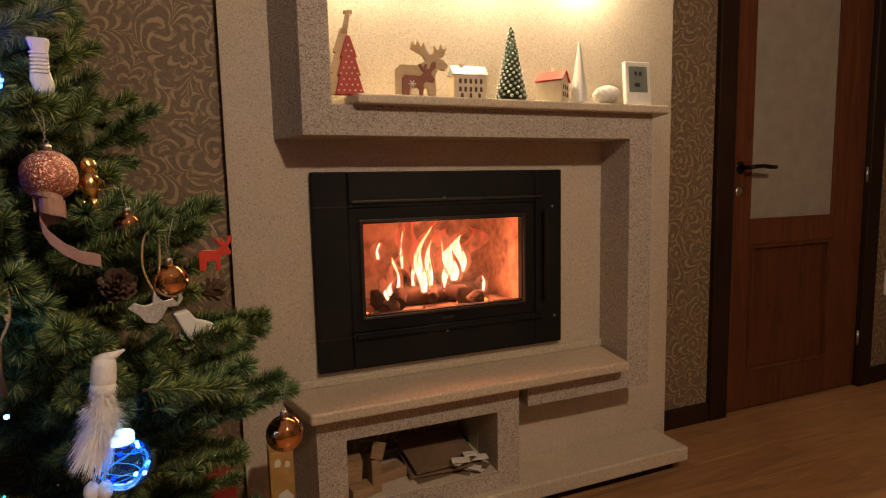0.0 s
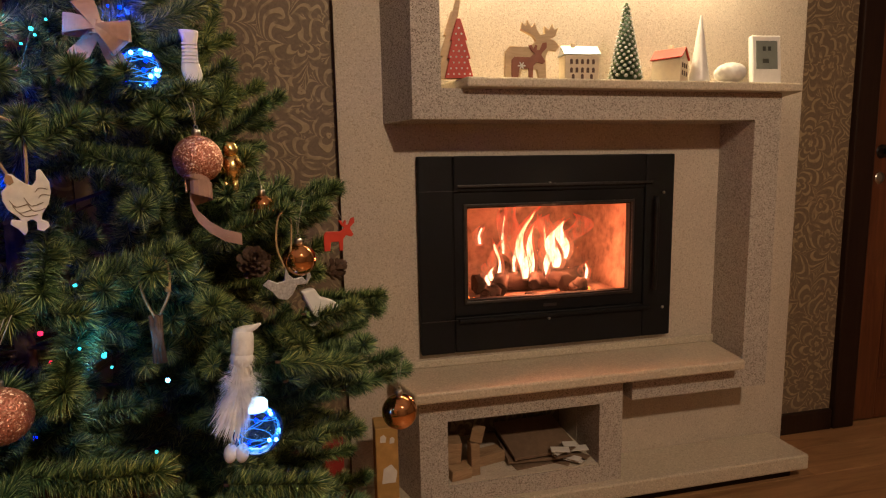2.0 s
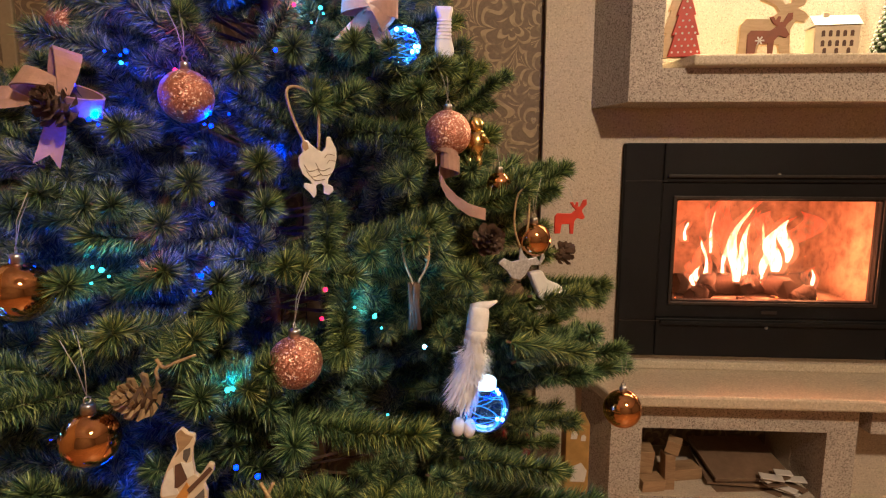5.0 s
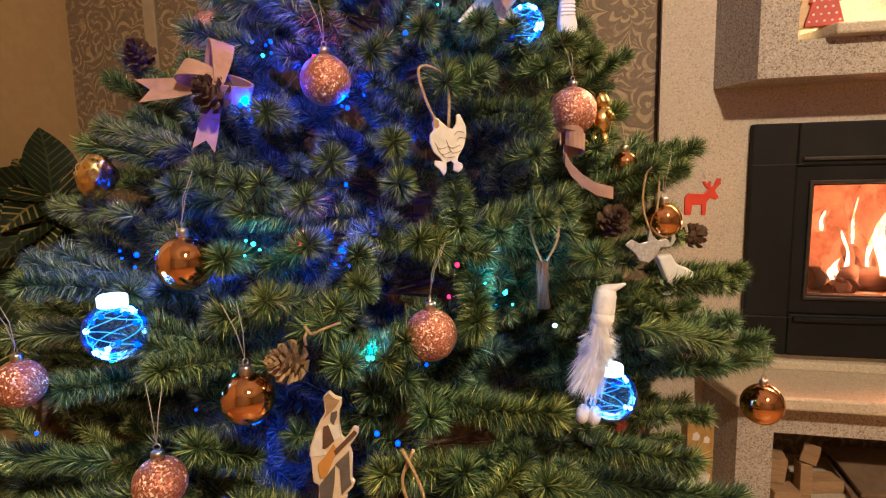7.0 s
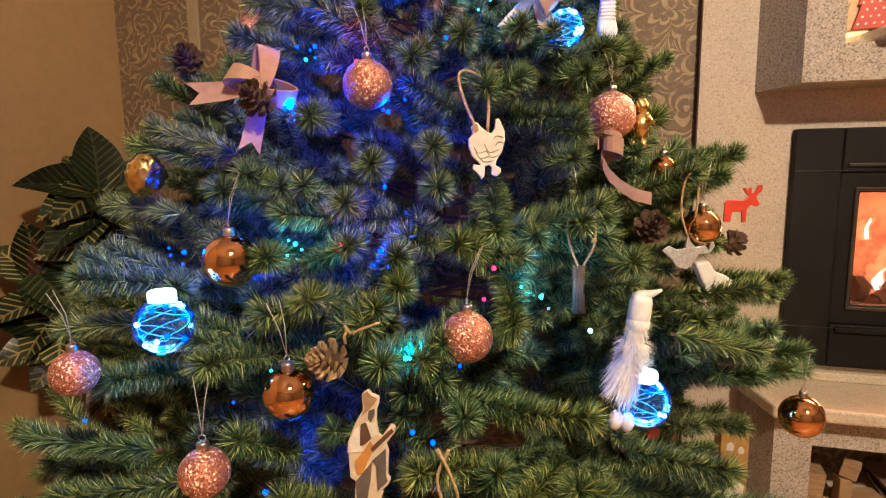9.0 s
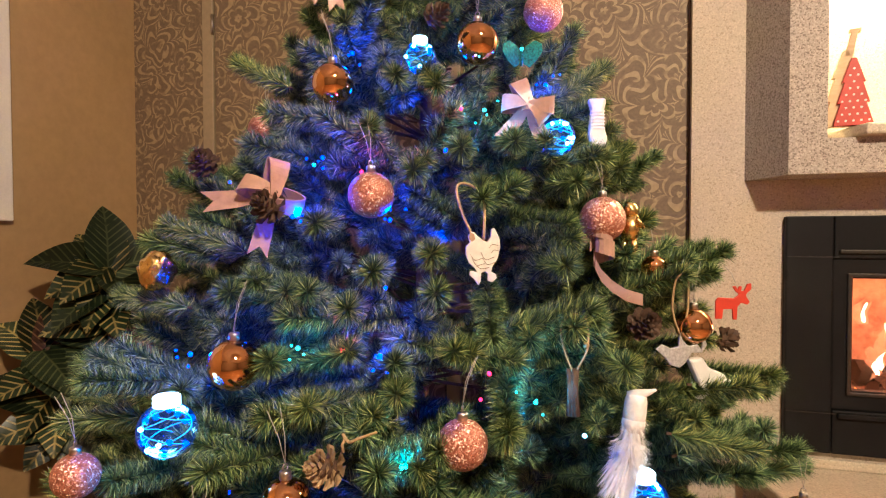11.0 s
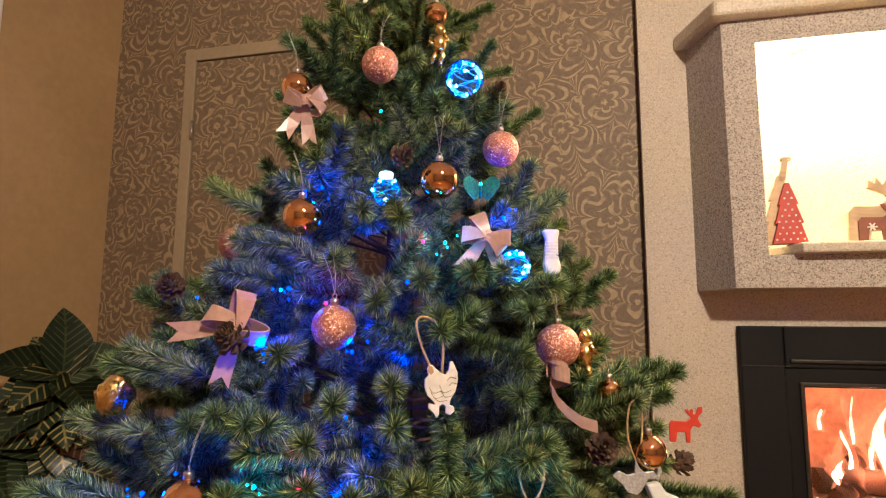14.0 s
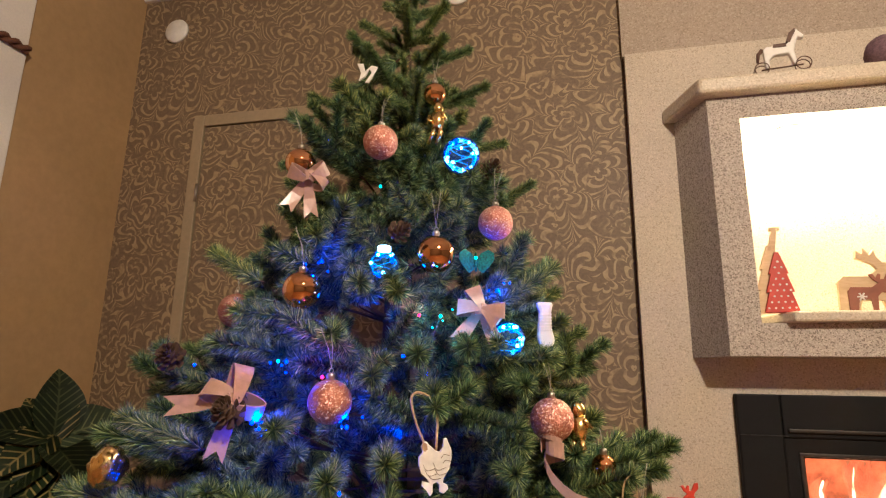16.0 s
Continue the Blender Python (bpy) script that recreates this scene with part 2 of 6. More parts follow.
POT = surface("dark_glazed_pot", (0.09, 0.045, 0.03), 0.75, vary=0.15, scale=40, bump=0.2)
BROWNPAINT = surface("dark_brown_paint", (0.11, 0.055, 0.035), 0.6, vary=0.2, scale=60)
CANVAS = surface("white_canvas", (0.72, 0.68, 0.60), 0.75, vary=0.05, scale=200, bump=0.2)
ROPE = surface("brown_twisted_rope", (0.14, 0.055, 0.025), 0.8, vary=0.3, scale=160, bump=0.4)
PURPLE = surface("mauve_yarn", (0.17, 0.10, 0.12), 0.9, vary=0.3, scale=160, bump=0.6)


def glitter_material():
    m, t, b = nodes("rose_gold_glitter", 0.4, 0.55)
    c = coords(t)
    v = add(t, "ShaderNodeTexVoronoi", Scale=1000)
    t.links.new(c, v.inputs["Vector"])
    sep = t.nodes.new("ShaderNodeSeparateColor")
    t.links.new(v.outputs["Color"], sep.inputs[0])
    glint_flake = add(t, "ShaderNodeTexVoronoi", Scale=640)
    t.links.new(c, glint_flake.inputs["Vector"])
    pick = t.nodes.new("ShaderNodeSeparateColor")
    t.links.new(glint_flake.outputs["Color"], pick.inputs[0])
    # sparse pale matte flakes put the glitter's glints into the colour
    big = ramp(t, pick.outputs[1], [(0.93, (0, 0, 0)), (0.95, (1, 1, 1))])
    dust = ramp(t, sep.outputs[0], [(0.0, (0.34, 0.115, 0.075)), (0.8, (0.52, 0.205, 0.140)), (0.96, (0.80, 0.50, 0.38))])
    t.links.new(mixed(t, big, dust, (0.95, 0.70, 0.56)), b.inputs["Base Color"])
    t.links.new(ramp(t, big, [(0, (0.42, 0.42, 0.42)), (1, (0.7, 0.7, 0.7))]), b.inputs["Roughness"])
    t.links.new(ramp(t, big, [(0, (0.55, 0.55, 0.55)), (1, (0.0, 0.0, 0.0))]), b.inputs["Metallic"])
    nm = t.nodes.new("ShaderNodeVectorMath")
    nm.operation = "MULTIPLY_ADD"
    t.links.new(v.outputs["Color"], nm.inputs[0])
    nm.inputs[1].default_value, nm.inputs[2].default_value = (0.9, 0.9, 0.9), (-0.45, -0.45, -0.45)
    ad = t.nodes.new("ShaderNodeVectorMath")
    geo = t.nodes.new("ShaderNodeNewGeometry")
    t.links.new(geo.outputs["Normal"], ad.inputs[0])
    t.links.new(nm.outputs[0], ad.inputs[1])
    nz = t.nodes.new("ShaderNodeVectorMath")
    nz.operation = "NORMALIZE"
    t.links.new(ad.outputs[0], nz.inputs[0])
    t.links.new(nz.outputs[0], b.inputs["Normal"])
    return m


def clear_material(name, tint, rough=0.0, glow=None, strength=0.0):
    m, t, b = nodes(name)
    out = t.nodes["Material Output"]
    clear, gloss, fres = t.nodes.new("ShaderNodeBsdfTransparent"), t.nodes.new("ShaderNodeBsdfGlossy"), t.nodes.new("ShaderNodeFresnel")
    clear.inputs[0].default_value = (*tint, 1)
    gloss.inputs["Roughness"].default_value = rough
    fres.inputs[0].default_value = 1.45
    mx = t.nodes.new("ShaderNodeMixShader")
    t.links.new(fres.outputs[0], mx.inputs[0])
    t.links.new(clear.outputs[0], mx.inputs[1])
    t.links.new(gloss.outputs[0], mx.inputs[2])
    if glow:
        em, ad = t.nodes.new("ShaderNodeEmission"), t.nodes.new("ShaderNodeAddShader")
        em.inputs[0].default_value, em.inputs[1].default_value = (*glow, 1), strength
        em.inputs[1].default_value = strength * 0.5
        t.links.new(mx.outputs[0], ad.inputs[0])
        t.links.new(em.outputs[0], ad.inputs[1])
        t.links.new(ad.outputs[0], out.inputs[0])
        return m
    t.links.new(mx.outputs[0], out.inputs[0])
    return m


def glowing(name, colour, strength):
    m, t, b = nodes(name)
    b.inputs["Base Color"].default_value = (*colour, 1)
    b.inputs["Emission Color"].default_value = (*colour, 1)
    b.inputs["Emission Strength"].default_value = strength
    return m


def flame_material(name, strength, cover, low, mid, high):
    """Glowing gas: emission by height, torn and thinned by noise."""
    m, t, b = nodes(name)
    out = t.nodes["Material Output"]
    c = coords(t)
    sep = t.nodes.new("ShaderNodeSeparateXYZ")
    t.links.new(c, sep.inputs[0])
    mp = t.nodes.new("ShaderNodeMapping")
    mp.inputs["Scale"].default_value = (1, 1, 0.35)
    t.links.new(c, mp.inputs["Vector"])
    n = noisy(t, mp.outputs[0], 55, 3)
    h = maths(t, "ADD", sep.outputs[2], maths(t, "MULTIPLY", n, 0.05))
    glow, clear, mx = t.nodes.new("ShaderNodeEmission"), t.nodes.new("ShaderNodeBsdfTransparent"), t.nodes.new("ShaderNodeMixShader")
    t.links.new(ramp(t, h, [(0.03, low), (0.09, mid), (0.20, high)]), glow.inputs[0])
    glow.inputs[1].default_value = strength
    t.links.new(ramp(t, n, [(0.35, (0, 0, 0)), (0.65, (cover, cover, cover))]), mx.inputs[0])
    t.links.new(clear.outputs[0], mx.inputs[1])
    t.links.new(glow.outputs[0], mx.inputs[2])
    t.links.new(mx.outputs[0], out.inputs[0])
    return m


GLITTER = glitter_material()
COPPER = surface("mirror_copper_bauble", (0.80, 0.42, 0.19), 0.03, 1.0, vary=0.05, scale=12, bump=0.01)
STOVEGLASS = clear_material("stove_glass", (1.0, 0.93, 0.88), 0.05)
CLEARGLASS = clear_material("clear_bauble_plastic", (0.95, 0.97, 1.0), 0.02)
GLOBESHELL = clear_material("blue_lit_plastic", (0.75, 0.9, 1.0), 0.02, (0.015, 0.16, 1.0), 0.05)
m, t, b = nodes("frosted_door_glass", 0.55)
b.inputs["Base Color"].default_value = (0.46, 0.42, 0.36, 1)
t.links.new(ramp(t, noisy(t, coords(t), 14, 4), [(0.3, (0.27, 0.24, 0.20)), (0.7, (0.34, 0.31, 0.265))]), b.inputs["Base Color"])
bumped(t, b, noisy(t, coords(t), 120, 3), 0.3)
FROSTGLASS = m
FLAME = flame_material("flame_veil", 1.6, 0.35, (1.0, 0.34, 0.14), (1.0, 0.24, 0.09), (0.9, 0.13, 0.05))
FLAMECORE = flame_material("flame_core", 8.0, 0.9, (1.0, 0.70, 0.42), (1.0, 0.55, 0.28), (1.0, 0.32, 0.12))
EMBER = glowing("ember", (1.0, 0.20, 0.03), 3.0)
LED_BLUE = glowing("blue_led", (0.004, 0.014, 1.0), 11)
LED_TEAL = glowing("teal_led", (0.05, 0.62, 0.70), 3.0)
LED_RED = glowing("red_led", (1.0, 0.015, 0.07), 2.4)
LED_WHITE = glowing("cold_white_led", (0.16, 0.52, 1.0), 14)
LED_WHITE_WIRE = glowing("lit_copper_wire", (0.05, 0.36, 1.0), 1.3)
CAPGLOW = glowing("lit_white_cap", (0.55, 0.80, 1.0), 2.2)


def needle_material():
    m, t, b = nodes("fir_needle_green", 0.38)
    b.inputs["Specular IOR Level"].default_value = 0.35
    geo = t.nodes.new("ShaderNodeNewGeometry")
    info = t.nodes.new("ShaderNodeObjectInfo")
    a = ramp(t, geo.outputs["Random Per Island"], [(0.0, (0.009, 0.036, 0.024)), (0.5, (0.084, 0.146, 0.060)), (0.82, (0.31, 0.375, 0.122)), (1.0, (0.68, 0.70, 0.28))])
    k = ramp(t, info.outputs["Random"], [(0.0, (0.70, 0.85, 0.95)), (1.0, (1.05, 1.0, 0.85))])
    t.links.new(mixed(t, 1.0, a, k, "MULTIPLY"), b.inputs["Base Color"])
    return m


NEEDLE = needle_material()


def croton_material(name, a, b2, vein):
    m, t, b = nodes(name, 0.35)
    sep = t.nodes.new("ShaderNodeSeparateXYZ")
    c = coords(t)
    t.links.new(c, sep.inputs[0])
    ribs = maths(t, "ADD", maths(t, "MULTIPLY", sep.outputs[0], 330.0), maths(t, "MULTIPLY", maths(t, "ABSOLUTE", sep.outputs[1]), -300.0))
    lines = ramp(t, maths(t, "SINE", ribs), [(0.60, (0, 0, 0)), (0.80, (1, 1, 1))])
    mid = ramp(t, maths(t, "ABSOLUTE", sep.outputs[1]), [(0.0016, (1, 1, 1)), (0.0028, (0, 0, 0))])
    both = maths(t, "MAXIMUM", lines, mid)
    both = maths(t, "MULTIPLY", both, ramp(t, noisy(t, c, 18, 2), [(0.34, (0, 0, 0)), (0.46, (1, 1, 1))]))
    ground = ramp(t, noisy(t, c, 30, 3), [(0.3, a), (0.7, b2)])
    t.links.new(mixed(t, both, ground, vein), b.inputs["Base Color"])
    return m


CROTON = croton_material("dark_croton_leaf", (0.014, 0.032, 0.014), (0.032, 0.056, 0.020), (0.44, 0.36, 0.12))
CROTONPLAIN = croton_material("plain_croton_leaf", (0.012, 0.026, 0.012), (0.024, 0.042, 0.016), (0.10, 0.12, 0.045))
CROTONRED = croton_material("reddish_croton_leaf", (0.07, 0.03, 0.018), (0.14, 0.06, 0.03), (0.30, 0.16, 0.07))


# ---- mesh helpers ----
def link(name, bm, material, parent=None, label="", smooth=False):
    me = bpy.data.meshes.new(name)
    bmesh.ops.recalc_face_normals(bm, faces=bm.faces)
    bm.to_mesh(me)
    bm.free()
    for mt in material if isinstance(material, (list, tuple)) else [material]:
        me.materials.append(mt)
    if smooth:
        me.polygons.foreach_set("use_smooth", [True] * len(me.polygons))
    ob = new(name, me)
    if parent:
        ob.parent = parent
    return tagged(ob, label)


def part(name, bm, material, parent, label="", smooth=False):
    return link(name, bm, material, parent, label, smooth)


def holder(name, where, label, category, group="", rot=(0, 0, 0)):
    ob = new(name)
    ob.empty_display_size = 0.05
    ob.matrix_basis = pose(*where, *rot)
    return tagged(ob, label, category, group)


def box(x0, x1, y0, y1, z0, z1, bevel=0.0, bm=None, segments=2):
    out = bm or bmesh.new()
    tmp = bmesh.new()
    bmesh.ops.create_cube(tmp, size=1, matrix=Matrix.Translation(((x0 + x1) / 2, (y0 + y1) / 2, (z0 + z1) / 2)) @ Matrix.Diagonal((x1 - x0, y1 - y0, z1 - z0, 1)))
    if bevel:
        bmesh.ops.bevel(tmp, geom=tmp.edges[:], offset=bevel, segments=segments, affect="EDGES", profile=0.5)
    return merge(out, tmp)


def merge(out, tmp, m=None):
    if m is not None:
        tmp.transform(m)
    back = {v: out.verts.new(v.co) for v in tmp.verts}
    for f in tmp.faces:
        try:
            g = out.faces.new([back[v] for v in f.verts])
            g.material_index, g.smooth = f.material_index, f.smooth
        except ValueError:
            pass
    tmp.free()
    return out


def prism(outline, depth, axis="y", bevel=0.0):
    """An outline in the x-z plane (axis y) or the x-y plane (axis z), given depth along the axis from 0."""
    bm = bmesh.new()
    put = (lambda p: (p[0], 0, p[1])) if axis == "y" else (lambda p: (p[0], p[1], 0))
    f = bm.faces.new([bm.verts.new(put(p)) for p in outline])
    r = bmesh.ops.extrude_face_region(bm, geom=[f])
    way = Vector((0, depth, 0)) if axis == "y" else Vector((0, 0, depth))
    bmesh.ops.translate(bm, verts=[v for v in r["geom"] if isinstance(v, bmesh.types.BMVert)], vec=way)
    bmesh.ops.recalc_face_normals(bm, faces=bm.faces)
    if bevel:
        es = [e for e in bm.edges if len(e.link_faces) == 2 and e.calc_face_angle(0) > 0.5]
        bmesh.ops.bevel(bm, geom=es, offset=bevel, segments=2, affect="EDGES", profile=0.5)
    bmesh.ops.triangulate(bm, faces=[f for f in bm.faces if len(f.verts) > 4])
    return bm


def ring(x0, x1, z0, z1, hx0, hx1, hz0, hz1, y0, y1, bevel=0.0):
    """A plate in the x-z plane with a rectangular hole, one connected body."""
    bm = bmesh.new()
    rows = []
    for y in (y0, y1):
        rows.append([[bm.verts.new((x, y, z)) for x, z in ((a, c), (b, c), (b, d), (a, d))] for a, b, c, d in ((x0, x1, z0, z1), (hx0, hx1, hz0, hz1))])
    for k in range(4):
        j = (k + 1) % 4
        for row in rows:
            bm.faces.new((row[0][k], row[0][j], row[1][j], row[1][k]))
        for i in (0, 1):
            bm.faces.new((rows[0][i][k], rows[0][i][j], rows[1][i][j], rows[1][i][k]))
    bmesh.ops.recalc_face_normals(bm, faces=bm.faces)
    if bevel:
        bmesh.ops.bevel(bm, geom=[e for e in bm.edges if e.calc_face_angle(0) > 0.5], offset=bevel, segments=2, affect="EDGES", profile=0.5)
    return bm


def lathe(profile, steps=32, bm=None):
    out = bm or bmesh.new()
    rings = []
    for r, z in profile:
        rings.append([out.verts.new((r * math.cos(a), r * math.sin(a), z)) for a in np.linspace(0, 2 * math.pi, steps, endpoint=False)])
    for a, b in zip(rings, rings[1:]):
        for k in range(steps):
            out.faces.new((a[k], a[(k + 1) % steps], b[(k + 1) % steps], b[k])).smooth = True
    for ring, flip in ((rings[0], True), (rings[-1], False)):
        out.faces.new(ring[::-1] if flip else ring)
    return out


def tube(points, radius, sides=6, bm=None, taper=1.0):
    out = bm or bmesh.new()
    pts = [Vector(p) for p in points]
    rings = []
    n = len(pts)
    for i, p in enumerate(pts):
        d = (pts[min(i + 1, n - 1)] - pts[max(i - 1, 0)]).normalized()
        u = d.orthogonal().normalized()
        if rings:
            u = (last - d * last.dot(d)).normalized()
        last = u
        w = d.cross(u)
        r = radius * (1 + (taper - 1) * i / max(1, n - 1))
        rings.append([out.verts.new(p + r * (math.cos(a) * u + math.sin(a) * w)) for a in np.linspace(0, 2 * math.pi, sides, endpoint=False)])
    for a, b in zip(rings, rings[1:]):
        for k in range(sides):
            out.faces.new((a[k], a[(k + 1) % sides], b[(k + 1) % sides], b[k])).smooth = True
    out.faces.new(rings[0][::-1])
    out.faces.new(rings[-1])
    return out


def sphere(radius, u=32, v=20, bm=None, where=(0, 0, 0), squash=1.0):
    out = bm or bmesh.new()
    tmp = bmesh.new()
    bmesh.ops.create_uvsphere(tmp, u_segments=u, v_segments=v, radius=radius)
    for f in tmp.faces:
        f.smooth = True
    return merge(out, tmp, Matrix.Translation(where) @ Matrix.Diagonal((1, 1, squash, 1)))


def structure(ob, label, category):
    return tagged(ob, label, category, kind="structure")


# ---- the room ----
LEFT, RIGHT, BACK, WALL, LWALL, TOP = -1.71, 3.60, -2.60, 1.85, 1.751, 2.485
structure(link("floor", box(LEFT - 0.2, RIGHT + 0.2, BACK - 0.2, WALL + 0.2, -0.12, -0.012), CASING), "dark screed under the oak laminate planks", "floor")
structure(link("ceiling", box(LEFT - 0.2, RIGHT + 0.2, BACK - 0.2, WALL + 0.2, TOP, TOP + 0.15), CEILING), "plain white painted ceiling", "ceiling")
wall = box(LEFT - 0.2, 0.0118, LWALL, WALL + 0.2, 0, TOP)
box(0.0118, 0.295, WALL, WALL + 0.2, 0, TOP, bm=wall)
box(0.925, 1.84, WALL, WALL + 0.2, 0, TOP, bm=wall)
box(0.295, 0.925, WALL, WALL + 0.2, 0, 0.555, bm=wall)
box(0.295, 0.925, WALL, WALL + 0.2, 1.005, TOP, bm=wall)
box(2.80, RIGHT, WALL, WALL + 0.2, 0, TOP, bm=wall)
box(1.84, 2.80, WALL, WALL + 0.2, 2.08, TOP, bm=wall)
structure(link("wall_north", wall, PAPER), "taupe wallpaper with gold floral scrolls", "wall")
structure(link("wall_west", box(LEFT - 0.2, LEFT, BACK, WALL, 0, TOP), OCHRE), "ochre decorative plaster wall", "wall")
structure(link("wall_east", box(RIGHT, RIGHT + 0.2, BACK, WALL + 0.2, 0, TOP), BACKWALL), "plain wall out of view, dark brown to cut bounced light", "wall")
structure(link("wall_south", box(LEFT - 0.2, RIGHT + 0.2, BACK - 0.2, BACK, 0, TOP), BACKWALL), "plain wall out of view, dark brown to cut bounced light", "wall")
for x0, x1, yw in ((LEFT, 0.008, LWALL), (1.464, RIGHT, WALL)):
    cornice = prism([(0, 0), (0, -0.05), (0.012, -0.05), (0.05, -0.012), (0.05, 0)], x1 - x0, "y")
    cornice.transform(Matrix.Translation((x0, yw, TOP)) @ Matrix.Rotation(radians(-90), 4, "Z"))
    structure(link("trim", cornice, CEILING), "narrow white ceiling cornice", "cornice")
for x0, x1, yw in ((LEFT, 0.008, LWALL), (1.462, 1.795, WALL), (2.815, RIGHT, WALL)):
    structure(link("baseboard", box(x0, x1, yw - 0.018, yw, 0, 0.078, 0.004), CASING), "near-black wooden baseboard along the wallpaper", "baseboard")
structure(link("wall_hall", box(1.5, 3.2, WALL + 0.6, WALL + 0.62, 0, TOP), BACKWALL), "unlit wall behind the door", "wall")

# wallpapered hatch door with its moulding
HX0, HX1, HZ = -1.386, -0.62, 1.892
hatch = holder("hatch_door", (HX0, LWALL, 0), "closed wallpapered hatch door with a beige frame", "door")
part("door_leaf", box(0.004, HX1 - HX0 - 0.004, -0.012, -0.003, 0.08, HZ - 0.004, 0.001), PAPER, hatch)
FRAMEPAINT = surface("beige_hatch_frame", (0.34, 0.265, 0.165), 0.5, vary=0.08, scale=60, bump=0.05)
for a in (box(-0.042, -0.001, -0.016, 0.0, 0.078, HZ + 0.042, 0.003), box(HX1 - HX0 + 0.001, HX1 - HX0 + 0.042, -0.016, 0.0, 0.078, HZ + 0.042, 0.003), box(0.0, HX1 - HX0, -0.016, 0.0, HZ + 0.001, HZ + 0.042, 0.003)):
    part("frame", a, FRAMEPAINT, hatch)
part("shadow_gap", box(0, HX1 - HX0, -0.0025, 0.0, 0.079, HZ, 0), INK, hatch)
for z in (1.65, 0.4):
    part("hinge", lathe([(0.005, z - 0.03), (0.005, z + 0.03)], 10), STEEL, hatch).location = (0, -0.018, 0)

for x, z in ((-1.556, 2.293), (-0.492, 2.293)):
    cover = holder("wall_cover_disc", (x, LWALL, z), "round white plastic cover disc on the wallpaper", "cover plate", "wall discs", (90, 0, 0))
    part("disc", lathe([(0.047, 0.0), (0.047, 0.008), (0.042, 0.013), (0.0, 0.014)][:3] + [(0.002, 0.014)], 36), WHITE, cover)

# picture panel on the ochre wall
pan = holder("wall_panel", (LEFT, 0.95, 1.02), "white canvas panel with a brown twisted rope", "wall hanging")
part("canvas", box(0.0, 0.022, -0.45, 0.374, 0.0, 1.40, 0.004), CANVAS, pan)
rp = bmesh.new()
for ph in (0, math.pi):
    tube([(0.032 + 0.007 * math.cos(k * 0.9 + ph), -0.45 + k * 0.01, 0.945 + 0.007 * math.sin(k * 0.9 + ph)) for k in range(83)], 0.008, 6, rp)
part("rope", rp, ROPE, pan, "brown twisted rope")

# ceiling lamp behind the viewer, never in view
cl = holder("ceiling_lamp", (0.62, -0.57, TOP), "unseen warm ceiling lamp with a disc that blocks its uplight", "ceiling lamp")
part("rose", lathe([(0.07, -0.03), (0.09, 0.0)], 24), WHITE, cl)
part("stem", lathe([(0.012, -0.16), (0.012, -0.03)], 12), STEEL, cl)
# wide opaque disc added over the bulb to keep light off the ceiling
part("shade", lathe([(0.235, -0.190), (0.238, -0.186), (0.12, -0.165), (0.03, -0.155), (0.012, -0.155)], 32), WHITE, cl)

# ---- door with frosted glass ----
door = structure(holder("door_1", (1.80, WALL, 0), "closed dark wooden door with frosted glass pane", "door"), "closed dark wooden door with frosted glass pane", "door")
for a in (box(0, 0.095, -0.022, 0.05, 0, 2.12, 0.006), box(0.925, 1.01, -0.022, 0.05, 0, 2.12, 0.006), box(0.095, 0.925, -0.022, 0.05, 2.03, 2.12, 0.006)):
    part("casing", a, CASING, door)
LF = 0.004
leaf = part("stile", box(0.097, 0.22, LF, LF + 0.04, 0.008, 2.028, 0.004), DOORWOOD, door)
part("stile", box(0.722, 0.923, LF, LF + 0.04, 0.008, 2.028, 0.004), DOORWOOD, door)
for z0, z1 in ((0.008, 0.165), (0.71, 0.818), (1.90, 2.028)):
    part("rail", box(0.22, 0.722, LF, LF + 0.04, z0, z1, 0.003), DOORWOOD, door)
part("panel", box(0.225, 0.717, LF + 0.012, LF + 0.03, 0.165, 0.71, 0.004), DOORWOOD, door)
for a in (box(0.22, 0.24, LF - 0.004, LF + 0.02, 0.165, 0.71, 0.006), box(0.702, 0.722, LF - 0.004, LF + 0.02, 0.165, 0.71, 0.006), box(0.24, 0.702, LF - 0.004, LF + 0.02, 0.165, 0.183, 0.006), box(0.24, 0.702, LF - 0.004, LF + 0.02, 0.692, 0.71, 0.006)):
    part("moulding", a, DOORWOOD, door)
part("pane", box(0.22, 0.722, LF + 0.014, LF + 0.02, 0.818, 1.90), FROSTGLASS, door, "frosted glass pane")
hn = part("door_handle", lathe([(0.026, -0.009), (0.026, 0), (0.012, 0.001)], 20), BLACK, door, "black lever handle")
hn.matrix_basis = pose(0.153, LF, 1.027, 90)
lv = tube([(0.153, LF - 0.01, 1.027), (0.153, LF - 0.05, 1.027), (0.175, LF - 0.055, 1.030), (0.215, LF - 0.055, 1.032), (0.25, LF - 0.055, 1.028), (0.283, LF - 0.055, 1.027)], 0.0085, 10)
part("lever", lv, BLACK, door)
lk = part("lock_rosette", lathe([(0.022, -0.006), (0.022, 0), (0.008, 0.001)], 20), STEEL, door, "steel lock rosette")
lk.matrix_basis = pose(0.153, LF, 0.932, 90)
for z in (0.235, 0.99):
    part("hinge", lathe([(0.006, z - 0.035), (0.006, z + 0.035)], 10), STEEL, door).location = (0.92, -0.008, 0)
sw = holder("light_switch", (2.90, WALL, 0.42), "white plastic wall switch plate", "switch")
part("plate", box(0, 0.08, -0.01, 0, 0, 0.12, 0.004), WHITE, sw)
part("rocker", box(0.015, 0.065, -0.014, -0.0101, 0.02, 0.10, 0.002), WHITE, sw)

# ---- fireplace ----
FACE, FRONT = 1.72, 1.58
